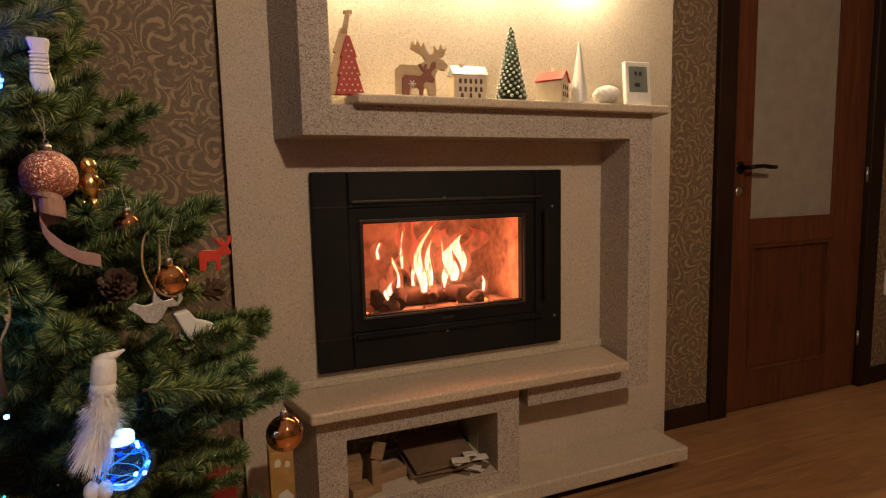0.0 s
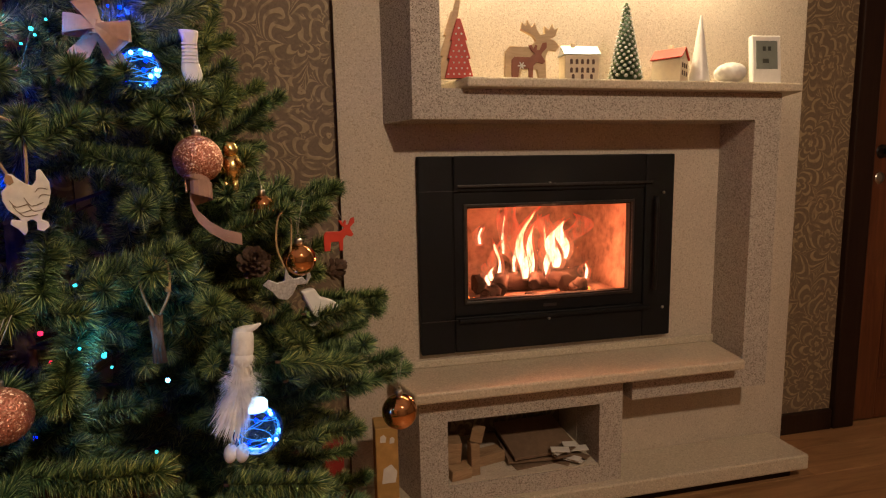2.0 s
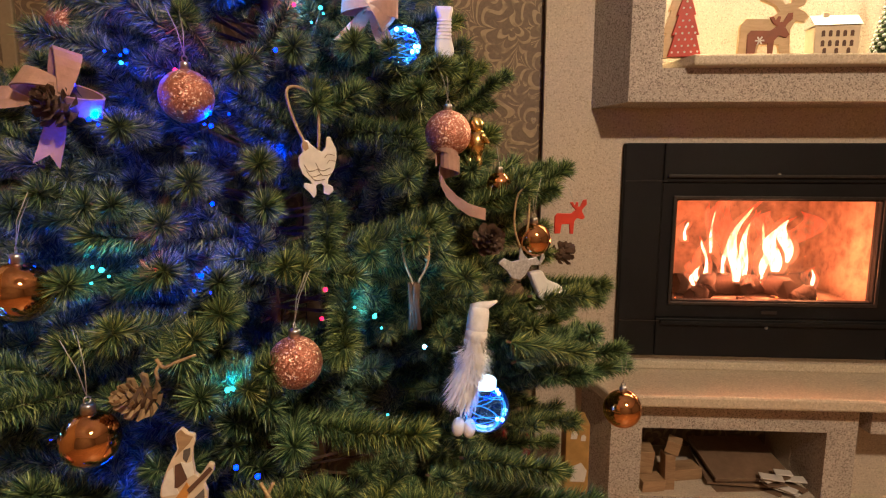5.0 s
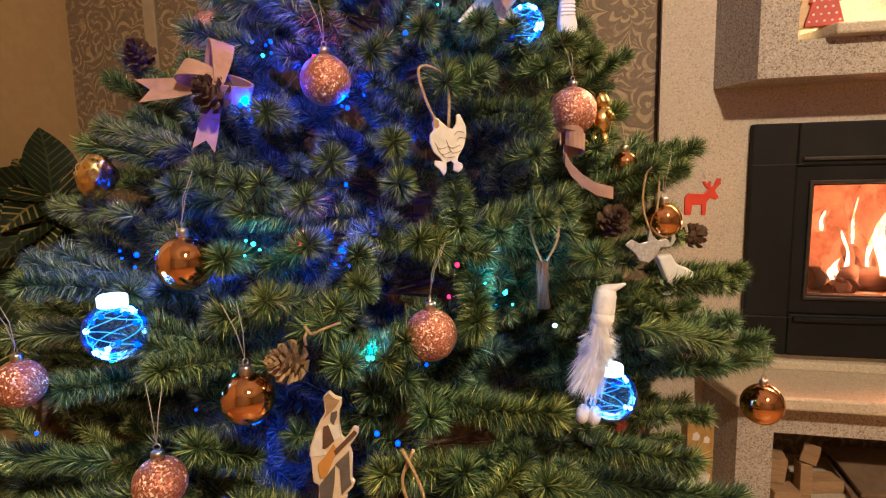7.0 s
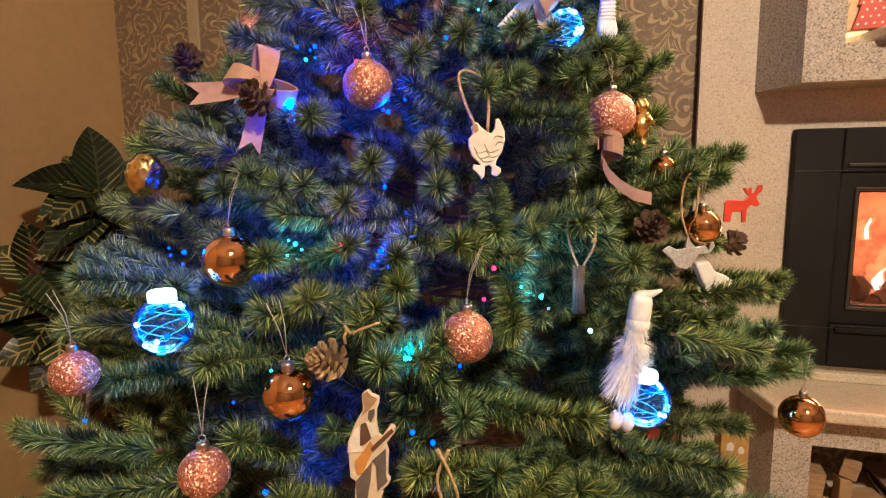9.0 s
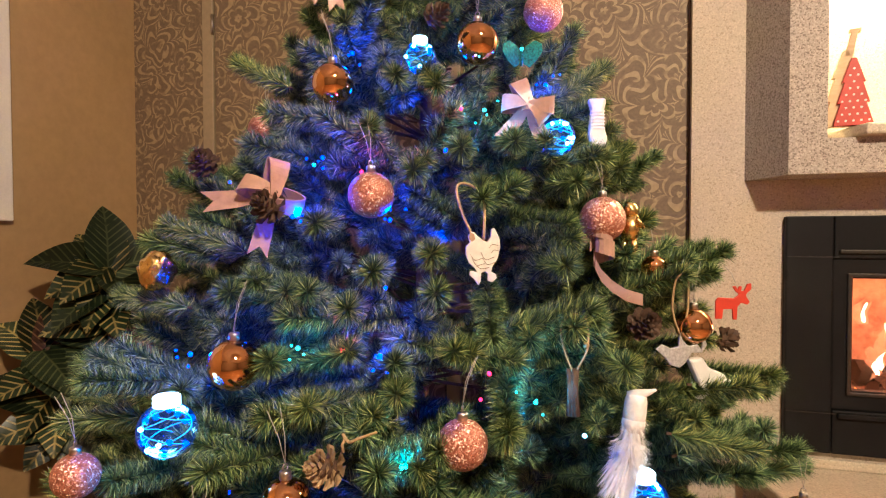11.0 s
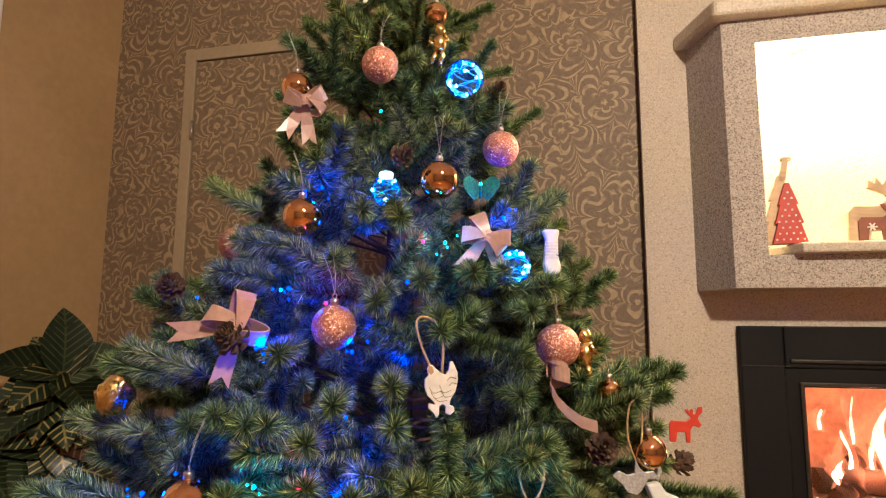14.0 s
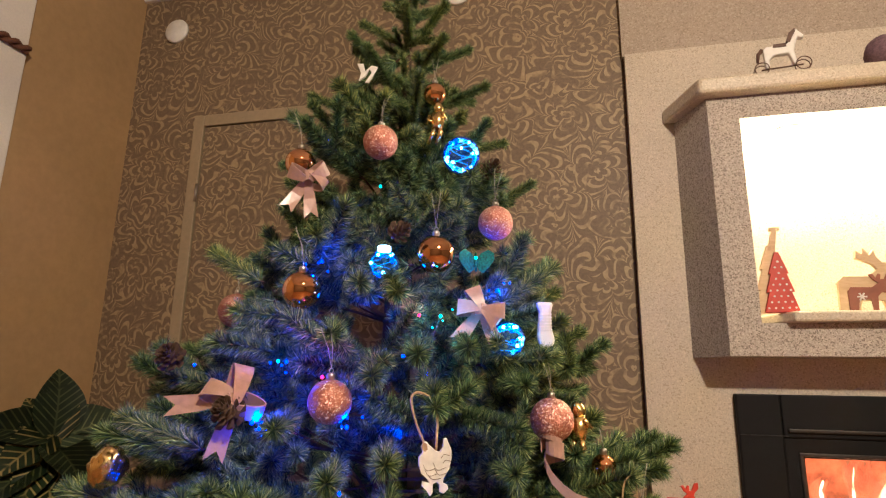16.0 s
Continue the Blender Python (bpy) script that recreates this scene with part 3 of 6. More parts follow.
fire = holder("fireplace", (0, 0, 0), "pale cast-stone fireplace with speckled angular surround", "fireplace")
# slab with the firebox opening cut through
IX0, IX1, IZ0, IZ1 = 0.22, 1.00, 0.472, 1.024
SX0, SX1, SZ1 = 0.016, 1.458, 1.985
part("base_slab", ring(SX0, SX1, 0, 0.4205, 0.2635, 0.7035, 0.1425, 0.3255, FACE, WALL), PLASTER, fire, "smooth beige cast-stone base")
bm = ring(SX0, SX1, 0.421, SZ1, IX0 + 0.03, IX1 - 0.03, IZ0 + 0.03, IZ1 - 0.03, FACE, WALL)
part("backing_slab", bm, PLASTER, fire, "smooth beige cast-stone slab")
part("chimney_breast", box(0.010, 1.462, FACE + 0.012, WALL, SZ1, TOP), BREAST, fire, "rough taupe plaster chimney breast")
part("edge_strip", box(SX0 - 0.0038, SX0 - 0.0005, FACE + 0.024, WALL, 0, SZ1), BROWNPAINT, fire, "dark gap strip")


def chamfered(x0b, x0f, x1f, x1b, z0, z1, yf, yb, bevel=0.004):
    bm = prism([(x0b, yb), (x0f, yf), (x1f, yf), (x1b, yb)], z1 - z0, "z", bevel)
    bm.transform(Matrix.Translation((0, 0, z0)))
    return bm


# upper box: canopy, side cheek, floor band
part("canopy", chamfered(0.135, 0.190, 1.40, 1.455, 1.6925, 1.752, FRONT, FACE, 0), GRANITE, fire)
part("cheek", chamfered(0.135, 0.190, 0.2625, 0.2625, 1.1105, 1.6925, FRONT, FACE, 0), GRANITE, fire)
part("band", chamfered(0.2625, 0.2625, 1.252, 1.252, 1.1105, 1.1845, FRONT, FACE, 0), GRANITE, fire)
part("jamb", box(1.167, 1.252, FRONT, FACE, 0.326, 1.1105), GRANITE, fire)
part("mantel_top", chamfered(0.105, 0.168, 1.42, 1.458, 1.7525, 1.795, 1.545, FACE, 0.008), SLAB, fire, "pale smooth mantel slab")
part("niche_shelf", chamfered(0.2625, 0.322, 1.29, 1.36, 1.185, 1.209, 1.548, FACE, 0.005), SLAB, fire, "pale smooth niche shelf")
# lower shelf and log box
part("lower_shelf", chamfered(0.120, 0.168, 1.13, 1.1665, 0.402, 0.432, 1.525, FACE, 0.006), SLAB, fire, "pale smooth hearth shelf")
part("upstand", box(0.150, 1.1665, FACE - 0.013, FACE - 0.0002, 0.4322, 0.455, 0.003), SLAB, fire, "low pale upstand along the slab")
part("lower_band", chamfered(0.805, 0.805, 1.1665, 1.1665, 0.326, 0.4015, FRONT, FACE, 0), GRANITE, fire)
part("log_box_side", chamfered(0.14, 0.187, 0.263, 0.263, 0.0915, 0.4015, FRONT, FACE, 0), GRANITE, fire)
part("log_box_side", chamfered(0.704, 0.704, 0.775, 0.815, 0.0915, 0.4015, FRONT, FACE, 0), GRANITE, fire)
part("log_box_sill", box(0.263, 0.704, FRONT, FACE, 0.0915, 0.142), GRANITE, fire)
part("log_box_lintel", box(0.263, 0.704, FRONT, FACE, 0.326, 0.4015), GRANITE, fire)
part("log_box_floor", box(0.264, 0.703, FRONT + 0.004, WALL - 0.001, 0.1430, 0.146), PLASTER, fire)
bm = box(0.02, 1.409, 1.556, FACE, 0.043, 0.091, 0.006)
part("plinth", bm, SLAB, fire, "pale smooth stone plinth")
part("plinth_foot", box(0.04, 1.385, 1.60, FACE, 0.0, 0.0425), CASING, fire, "dark recessed foot")
for x in (0.40, 0.73, 1.07):
    part("lamp_ring", lathe([(0.030, 1.688), (0.030, 1.6925), (0.024, 1.6925), (0.024, 1.689)], 24), STEEL, fire).location = (x, 1.672, 0)

# stove insert
stove = holder("stove_insert", (0, 0, 0), "black iron stove insert with a burning fire", "stove")
GX0, GX1, GZ0, GZ1 = 0.359, 0.859, 0.622, 0.880
PX0, PX1, PZ0, PZ1 = 0.318, 0.905, 0.575, 0.925
bm = box(IX0, PX0, 1.698, FACE + 0.02, IZ0, IZ1, 0.004)
part("side_plate", bm, IRON, stove)
part("side_plate", box(PX1, IX1, 1.698, FACE + 0.02, IZ0, IZ1, 0.004), IRON, stove)
part("top_plate", box(PX0 + 0.0005, PX1 - 0.0005, 1.698, FACE + 0.02, PZ1, IZ1, 0.004), IRON, stove)
part("bottom_plate", box(PX0 + 0.0005, PX1 - 0.0005, 1.698, FACE + 0.02, IZ0, PZ0, 0.004), IRON, stove)
part("seam", box(IX0 + 0.004, PX0 + 0.01, 1.6955, 1.6985, 0.928, 0.9305), IRON_EDGE, stove)
part("seam", box(IX0 + 0.004, PX0 + 0.02, 1.6955, 1.6985, 0.5655, 0.568), IRON_EDGE, stove)
part("air_slot", box(PX0 + 0.01, PX1 + 0.02, 1.690, 1.6979, 0.938, 0.946, 0.002), IRON_EDGE, stove)
part("air_slot", box(PX0 + 0.01, PX1 + 0.02, 1.688, 1.6979, 0.558, 0.570, 0.002), IRON, stove)
part("stove_door", ring(PX0, PX1, PZ0, PZ1, GX0, GX1, GZ0, GZ1, 1.704, 1.73, 0.003), IRON, stove)
part("glass_bead", ring(GX0 - 0.012, GX1 + 0.012, GZ0 - 0.012, GZ1 + 0.012, GX0 - 0.004, GX1 + 0.004, GZ0 - 0.004, GZ1 + 0.004, 1.699, 1.7039, 0.0015), IRON_EDGE, stove)
part("handle_bar", tube([(0.93, 1.680, 0.90), (0.93, 1.676, 0.86), (0.93, 1.676, 0.66), (0.93, 1.680, 0.62)], 0.007, 8), IRON, stove)
for x, z in ((0.965, 0.91), (0.972, 0.56), (0.60, 0.946), (0.60, 0.553)):
    part("screw", sphere(0.0045, 10, 8, None, (x, 1.697, z)), STEEL, stove)
pane = part("pane", box(GX0, GX1, 1.716, 1.720, GZ0, GZ1), STOVEGLASS, stove, "heat-proof stove glass")
pane.visible_shadow = False
part("maker_plate", box(0.585, 0.625, 1.7005, 1.7039, 0.588, 0.596), IRON_EDGE, stove)
# firebox behind the slab
bm = box(0.30, 0.335, 1.735, 2.10, 0.56, 1.0)
box(0.885, 0.92, 1.735, 2.10, 0.56, 1.0, bm=bm)
box(0.335, 0.885, 2.06, 2.10, 0.56, 1.0, bm=bm)
box(0.335, 0.885, 1.735, 2.06, 0.56, 0.60, bm=bm)
box(0.335, 0.885, 1.735, 2.06, 0.96, 1.0, bm=bm)
part("firebox", bm, SOOT, stove, "sooty brick firebox")


def log(a, b, r, seed):
    rnd = random.Random(seed)
    a, b = Vector(a), Vector(b)
    bm = tube([a.lerp(b, k / 8) + Vector((0, 0, rnd.uniform(-0.004, 0.004))) for k in range(9)], r, 9)
    for v in bm.verts:
        v.co += Vector((rnd.uniform(-1, 1), rnd.uniform(-1, 1), rnd.uniform(-1, 1))) * r * 0.18
    return bm


for k, (a, b, r) in enumerate((((0.42, 1.86, 0.63), (0.80, 1.90, 0.635), 0.030), ((0.48, 1.80, 0.63), (0.56, 1.98, 0.66), 0.026), ((0.70, 1.80, 0.632), (0.66, 2.00, 0.66), 0.028), ((0.59, 1.79, 0.635), (0.62, 1.86, 0.645), 0.018))):
    tagged(link("burning_log", log(a, b, r, k), CHAR), "charred glowing log inside the stove", "log", "burning logs")
bm = bmesh.new()
rnd = random.Random(5)
for k in range(24):
    sphere(rnd.uniform(0.003, 0.007), 6, 4, bm, (rnd.uniform(0.38, 0.84), rnd.uniform(1.76, 1.98), 0.604))
for k, (x, z) in enumerate(((0.445, 0.605), (0.725, 0.605), (0.575, 0.603))):
    tagged(link("charred_chunk", log((x - 0.02, 1.762, z + 0.01), (x + 0.022, 1.772, z + 0.03 * (k < 2)), 0.022 if k < 2 else 0.010, 70 + k), CHAR), "black charred wood chunk at the stove glass", "log", "charred chunks")
tagged(link("ember_bed", bm, EMBER), "glowing red embers on the stove floor", "embers", kind="stuff")


def flame(name, x, y, z, h, w, seed, core=False):
    """A wavering tongue: a flattened, twisting, tapered body."""
    rnd = random.Random(seed)
    ph, amp = rnd.uniform(0, 6), rnd.uniform(0.15, 0.45)
    bm = bmesh.new()
    rings = []
    n = 16
    for i in range(n):
        u = i / (n - 1)
        r = w * (0.25 + 1.1 * u) * (1 - u) ** 0.8 * 1.5 + 0.0006
        cx = w * amp * 4 * u * math.sin(ph + 4.5 * u)
        tw = ph + 2.5 * u
        rings.append([bm.verts.new((cx + r * math.cos(a) * (0.35 + 0.65 * abs(math.cos(tw))), 0.45 * r * math.sin(a), h * u)) for a in np.linspace(0, 2 * math.pi, 10, endpoint=False)])
    for a, b in zip(rings, rings[1:]):
        for k in range(10):
            bm.faces.new((a[k], a[(k + 1) % 10], b[(k + 1) % 10], b[k])).smooth = True
    ob = link(name, bm, FLAMECORE if core else FLAME)
    ob.location = (x, y, z)
    return tagged(ob, "bright orange flame tongue over the logs", "flame", "flames")


FLAMES = ((0.585, 1.85, 0.645, 0.21, 0.024), (0.615, 1.87, 0.65, 0.16, 0.016), (0.56, 1.88, 0.65, 0.10, 0.012), (0.50, 1.86, 0.64, 0.12, 0.010), (0.690, 1.85, 0.675, 0.14, 0.032), (0.725, 1.86, 0.70, 0.12, 0.026), (0.665, 1.87, 0.66, 0.10, 0.018), (0.475, 1.84, 0.62, 0.07, 0.012), (0.44, 1.86, 0.76, 0.05, 0.008), (0.66, 1.86, 0.64, 0.17, 0.007), (0.53, 1.90, 0.72, 0.12, 0.006), (0.455, 1.82, 0.625, 0.045, 0.008), (0.80, 1.86, 0.63, 0.05, 0.008))
for k, (x, y, z, h, w) in enumerate(FLAMES):
    flame("flame", x, y, z, h, w, 40 + k, True)
    flame("flame", x + 0.002, y - 0.008, z - 0.004, h * 1.15, w * 1.7, 40 + k)
    flame("flame", x - 0.003, y + 0.012, z - 0.006, h * 1.25, w * 2.4, 80 + k)

# ---- the Christmas tree ----
AX, AY, TIP = -0.53, 1.22, 1.99


def lean(z):
    """The tree leans a little as it rises."""
    return 0.045 * max(0.0, z - 0.85)


def brush(twigs, name, per_cm, rnd):
    """Stems wrapped in needles, like bottle brushes; a twig is points, stem radius, the bare share at its start and a needle length."""
    verts, faces, mats = [], [], []
    for pts, rad, bare, long in twigs:
        pts = np.array(pts)
        base = len(verts)
        for i, p in enumerate(pts):
            for a in (0, 2.1, 4.2):
                verts.append(tuple(p + rad * (1 - 0.5 * i / len(pts)) * np.array((0.3 * math.cos(a), math.cos(a), math.sin(a)))))
        for i in range(len(pts) - 1):
            for k in range(3):
                faces.append((base + 3 * i + k, base + 3 * i + (k + 1) % 3, base + 3 * i + 3 + (k + 1) % 3, base + 3 * i + 3 + k))
                mats.append(1)
        seg = np.linalg.norm(np.diff(pts, axis=0), axis=1)
        total = seg.sum()
        n = int(total * (1 - bare) * 100 * per_cm)
        s = total * (bare + (1 - bare) * rnd.rand(n))
        tuft = rnd.rand(n) < 0.14
        s = np.where(tuft, total * (1 - 0.04 * rnd.rand(n)), s)
        s = np.minimum(s, total * 0.999)
        cum = np.concatenate([[0], np.cumsum(seg)])
        idx = np.clip(np.searchsorted(cum, s) - 1, 0, len(seg) - 1)
        f = ((s - cum[idx]) / seg[idx])[:, None]
        p = pts[idx] * (1 - f) + pts[idx + 1] * f
        d = (pts[idx + 1] - pts[idx]) / seg[idx][:, None]
        r = rnd.normal(size=(n, 3))
        r -= (r * d).sum(1)[:, None] * d
        r /= np.linalg.norm(r, axis=1)[:, None]
        slant = np.radians(np.where(tuft, rnd.uniform(0, 78, n), rnd.uniform(38, 70, n)))[:, None]
        way = d * np.cos(slant) + r * np.sin(slant)
        ln = (long * rnd.uniform(0.60, 1.10, n))[:, None]
        wd = np.cross(way, rnd.normal(size=(n, 3)))
        wd /= np.linalg.norm(wd, axis=1)[:, None]
        hw = 0.00092
        base = len(verts)
        verts += [tuple(v) for v in np.stack([p - wd * hw, p + wd * hw, p + way * ln], 1).reshape(-1, 3)]
        faces += [(base + 3 * k, base + 3 * k + 1, base + 3 * k + 2) for k in range(n)]
        mats += [0] * n
    me = bpy.data.meshes.new(name)
    me.from_pydata(verts, [], faces)
    me.materials.append(NEEDLE)
    me.materials.append(BARK)
    me.polygons.foreach_set("material_index", mats)
    me.update()
    return me


def branch_mesh(name, length, seed, per_cm=36):
    """A branch along +x: a stem with short, thick, round-ended sprigs to the sides, up and down."""
    rnd = np.random.RandomState(seed)
    grid = np.linspace(0, 1, 9)
    lift = rnd.uniform(0.02, 0.09) * length
    main = [np.array((length * u, 0.012 * math.sin(5 * u + seed), -0.35 * lift * math.sin(3 * u) + 1.2 * lift * u * u)) for u in grid]
    needle = 0.0245 if length > 0.2 else 0.021
    twigs = [(main, 0.0033, 0.42 if length > 0.2 else 0.15, needle)]
    count = int((length - 0.06) / 0.048)
    for k in range(count):
        u = 0.34 + 0.54 * (k + 0.5 * rnd.rand()) / count
        p = np.array([np.interp(u, grid, [q[i] for q in main]) for i in range(3)])
        a = radians(rnd.uniform(30, 58)) * (1 if k % 2 else -1)
        l = min(0.125, 0.055 + 0.30 * length * (1 - u)) * rnd.uniform(0.85, 1.15)
        d = np.array((math.cos(a), math.sin(a), rnd.uniform(-0.45, 0.55)))
        d /= np.linalg.norm(d)
        bend = rnd.uniform(-0.10, 0.30)
        twigs.append(([p + d * l * v + np.array((0, 0, bend * l * v * v)) for v in np.linspace(0, 1, 5)], 0.0020, 0.12, needle))
    return brush(twigs, name, per_cm, rnd)


def sprig_mesh(name, length, seed, per_cm=190):
    """One thick sprig whose tip lies at the origin and whose stem comes from -x."""
    rnd = np.random.RandomState(seed)
    sag = rnd.uniform(-0.012, 0.012)
    return brush([([(length * (u - 1), 0.3 * sag * math.sin(4 * u), sag * (1 - u) ** 2) for u in np.linspace(0, 1, 7)], 0.0022, 0.05, 0.0255)], name, per_cm, rnd)


tree = holder("christmas_tree", (AX, AY, 0), "green artificial fir tree hung with baubles and ribbons", "christmas tree")
part("trunk", tube([(0, 0, 0.03), (0.004, 0, 0.6), (0.016, 0.003, 1.2), (0.048, 0, 1.94)], 0.020, 10, None, 0.35), BARK, tree)
for k in range(4):
    a = k * math.pi / 2 + 0.4
    part("foot", tube([(0, 0, 0.10), (0.12 * math.cos(a), 0.12 * math.sin(a), 0.06), (0.30 * math.cos(a), 0.30 * math.sin(a), 0.012)], 0.011, 8), IRON, tree)
SIZES = (0.09, 0.13, 0.18, 0.24, 0.30, 0.36, 0.42, 0.48, 0.55, 0.62)
shapes = {s: [branch_mesh("branch", s, int(s * 1000) + v, 130) for v in range(3)] for s in SIZES}
OPEN = ((-0.13, 0.92, 0.62), (-0.15, 0.92, 0.71), (-0.22, 0.82, 0.68), (-0.43, 0.80, 0.86), (-0.37, 0.82, 1.06), (-0.19, 0.93, 0.94), (-0.43, 0.80, 1.0), (-0.47, 0.85, 1.13), (-0.36, 0.90, 1.22), (-0.56, 0.74, 0.90))
rnd = random.Random(11)
z = 0.30
while z < 1.88:
    up = 2 + 30 * (z - 0.30) / 1.5
    reach = (0.50 * (1.99 - z) - 0.018) / (math.cos(radians(up)) + 0.49 * math.sin(radians(up)))
    n = max(6, int(round(8 + 12 * reach)))
    turn = rnd.uniform(0, 6.28)
    for k in range(n):
        a = turn + 2 * math.pi * (k + rnd.uniform(-0.25, 0.25)) / n
        length = (reach - 0.012 - 0.012 * (z > 1.25)) * (0.86 if z < 0.56 and math.cos(a) > 0.3 else (0.84 if z < 0.76 else 0.93) if z < 0.95 and math.cos(a) > 0.4 else 1) * rnd.uniform(0.76, 1.02) * (1.08 if 0.5 < z < 1.05 else 1) * (1 - 0.19 * max(0, -math.sin(a)))
        s = min(SIZES, key=lambda q: abs(q - length))
        tip = Vector((AX + length * math.cos(a), AY + length * math.sin(a), z + 0.05))
        if z < 1.3 and min((tip - Vector(q)).length - 0.05 * (j < 3) for j, q in enumerate(OPEN)) < 0.13 or (math.sin(a) > 0.45 and k % 2):
            continue
        ob = new("branch", rnd.choice(shapes[s]))
        g = length / s
        ob.parent = tree
        ob.matrix_basis = Matrix.Translation((lean(z), 0, z + rnd.uniform(-0.02, 0.02))) @ Matrix.Rotation(a, 4, "Z") @ Matrix.Rotation(radians(-up + rnd.uniform(-8, 8)), 4, "Y") @ Matrix.Rotation(radians(rnd.uniform(-30, 30)), 4, "X") @ Matrix.Diagonal((g, g, g, 1))
    z += 0.104 - 0.03 * (z - 0.30) / 1.5
for k in range(5):
    ob = new("branch", shapes[0.09][k % 3])
    ob.parent = tree
    ob.matrix_basis = Matrix.Translation((lean(1.87), 0, 1.87)) @ Matrix.Rotation(k * 1.256, 4, "Z") @ Matrix.Rotation(radians(-66), 4, "Y")


def hook_branch(tip, drop=0.04):
    """A branch from the trunk whose tip carries an ornament."""
    d = Vector(tip) - Vector((AX, AY, 0))
    a, flat_run = math.atan2(d.y, d.x), math.hypot(d.x, d.y)
    rise = drop + 0.12 * flat_run * (tip[2] - 0.3)
    length = math.hypot(flat_run, rise)
    s = min(SIZES, key=lambda q: abs(q - length))
    ob = new("branch", rnd.choice(shapes[s]))
    end = max((v.co for v in ob.data.vertices), key=lambda c: c.x)
    g = length / (end.x - 0.016)
    ob.parent = tree
    ob.matrix_basis = Matrix.Translation((0, 0, tip[2] - rise)) @ Matrix.Rotation(a, 4, "Z") @ Matrix.Rotation(math.atan2(end.z, end.x) - math.atan2(rise, flat_run), 4, "Y") @ Matrix.Diagonal((g, g, g, 1))


for tip in ((0.000, 1.01, 0.785), (0.010, 1.04, 0.660), (-0.035, 1.08, 0.930), (-0.322, 0.802, 1.024), (-0.215, 0.826, 0.890), (-0.09, 0.978, 0.922), (-0.15, 0.99, 0.795), (-0.05, 1.04, 0.84), (-0.286, 0.985, 1.170), (-0.20, 1.02, 1.165), (-0.30, 0.69, 0.715),  (-0.02, 1.03, 0.72), (-0.18, 0.93, 0.83), (-0.385, 0.67, 0.765)):
    hook_branch(tip)
# sprigs that stand out of the crown: tip, heading, rise
SIDE_SPRIGS = ((-0.199, 0.856, 0.885, -2, 7), (-0.283, 0.745, 0.787, -86, -25), (-0.019, 1.133, 0.956, -5, 33), (0.04, 1.144, 0.75, 41, -7), (-0.01, 0.988, 0.709, 16, -13), (-0.228, 0.88, 0.976, -46, -16), (-0.511, 0.692, 0.8, -120, 9), (-0.508, 0.734, 0.894, -122, 8), (-0.863, 0.774, 0.739, -171, -6), (-0.85, 0.854, 0.894, 173, 3), (-0.919, 0.85, 0.793, 172, -5), (-0.764, 1.004, 1.261, 156, 26), (-0.608, 0.854, 1.141, -134, 2), (-0.624, 0.838, 1.098, -134, 8), (-0.192, 1.126, 1.238, 41, 32), (-0.387, 0.878, 1.167, -48, -37))
MIDDLE_SPRIGS = ((-0.191, 0.988, 1.084, -3, 5), (-0.233, 0.885, 0.993, -34, -8), (-0.138, 1.007, 1.001, -4, 33), (-0.39, 0.736, 0.854, -47, 34), (-0.235, 1.064, 1.277, -13, 61), (-0.764, 0.848, 0.994, -179, 15), (-0.437, 0.729, 0.864, -39, 18), (-0.758, 0.898, 1.089, -64, 15), (-0.301, 0.78, 0.874, -75, -35), (-0.356, 0.704, 0.762, -34, 8), (-0.688, 0.678, 0.722, -91, 14), (-0.168, 1.014, 1.071, -86, -20), (-0.46, 0.826, 1.111, -72, -7), (-0.325, 0.834, 1.036, -71, -3), (-0.442, 0.734, 0.905, -70, 5), (-0.584, 0.737, 0.918, -70, 4))
ROUND_SPRIGS = ((-0.515, 0.736, 0.922, -70, 3), (-0.318, 0.753, 0.861, -72, 7), (-0.165, 0.845, 0.838, -74, 8), (-0.396, 0.814, 1.056, -71, -4), (-0.408, 0.692, 0.796, -70, 12), (-0.231, 0.849, 0.947, -72, 2), (-0.365, 0.78, 0.961, -71, 1), (-0.512, 0.703, 0.854, -69, 8), (-0.357, 0.765, 0.921, -72, 4), (-0.382, 0.714, 0.827, -71, 10), (-0.496, 0.768, 0.995, -71, -1), (-0.291, 0.882, 1.094, -71, -6), (-0.437, 0.86, 1.179, -72, -10), (-0.223, 0.913, 1.047, -70, -3), (-0.423, 0.756, 0.943, -71, 2), (-0.348, 0.846, 1.084, -71, -5))
LOW_SPRIGS = ((-0.207, 0.742, 0.706, -18, 8), (-0.346, 0.66, 0.677, -120, 18), (-0.261, 0.679, 0.644, -102, 8), (-0.02, 0.844, 0.58, -13, 8), (-0.072, 0.817, 0.632, -25, 6), (-0.214, 0.709, 0.653, -115, 29), (-0.815, 0.683, 0.64, -157, 12), (-0.714, 0.629, 0.612, -129, 11), (-0.51, 0.639, 0.697, -95, 33), (0.08, 1.112, 0.651, 35, -2), (0.013, 1.042, 0.72, 31, 10), (0.042, 1.106, 0.779, -39, 8), (-0.205, 0.851, 0.898, -16, 16), (-0.278, 0.744, 0.79, -77, -21), (-0.457, 0.624, 0.654, -97, 33), (-0.335, 0.711, 0.779, -22, 20), (-0.799, 0.854, 0.973, -173, 10), (-0.282, 0.683, 0.673, -57, 46))
sprigs = [sprig_mesh("branch", l, 300 + k) for k, l in enumerate((0.11, 0.13, 0.14, 0.16))]
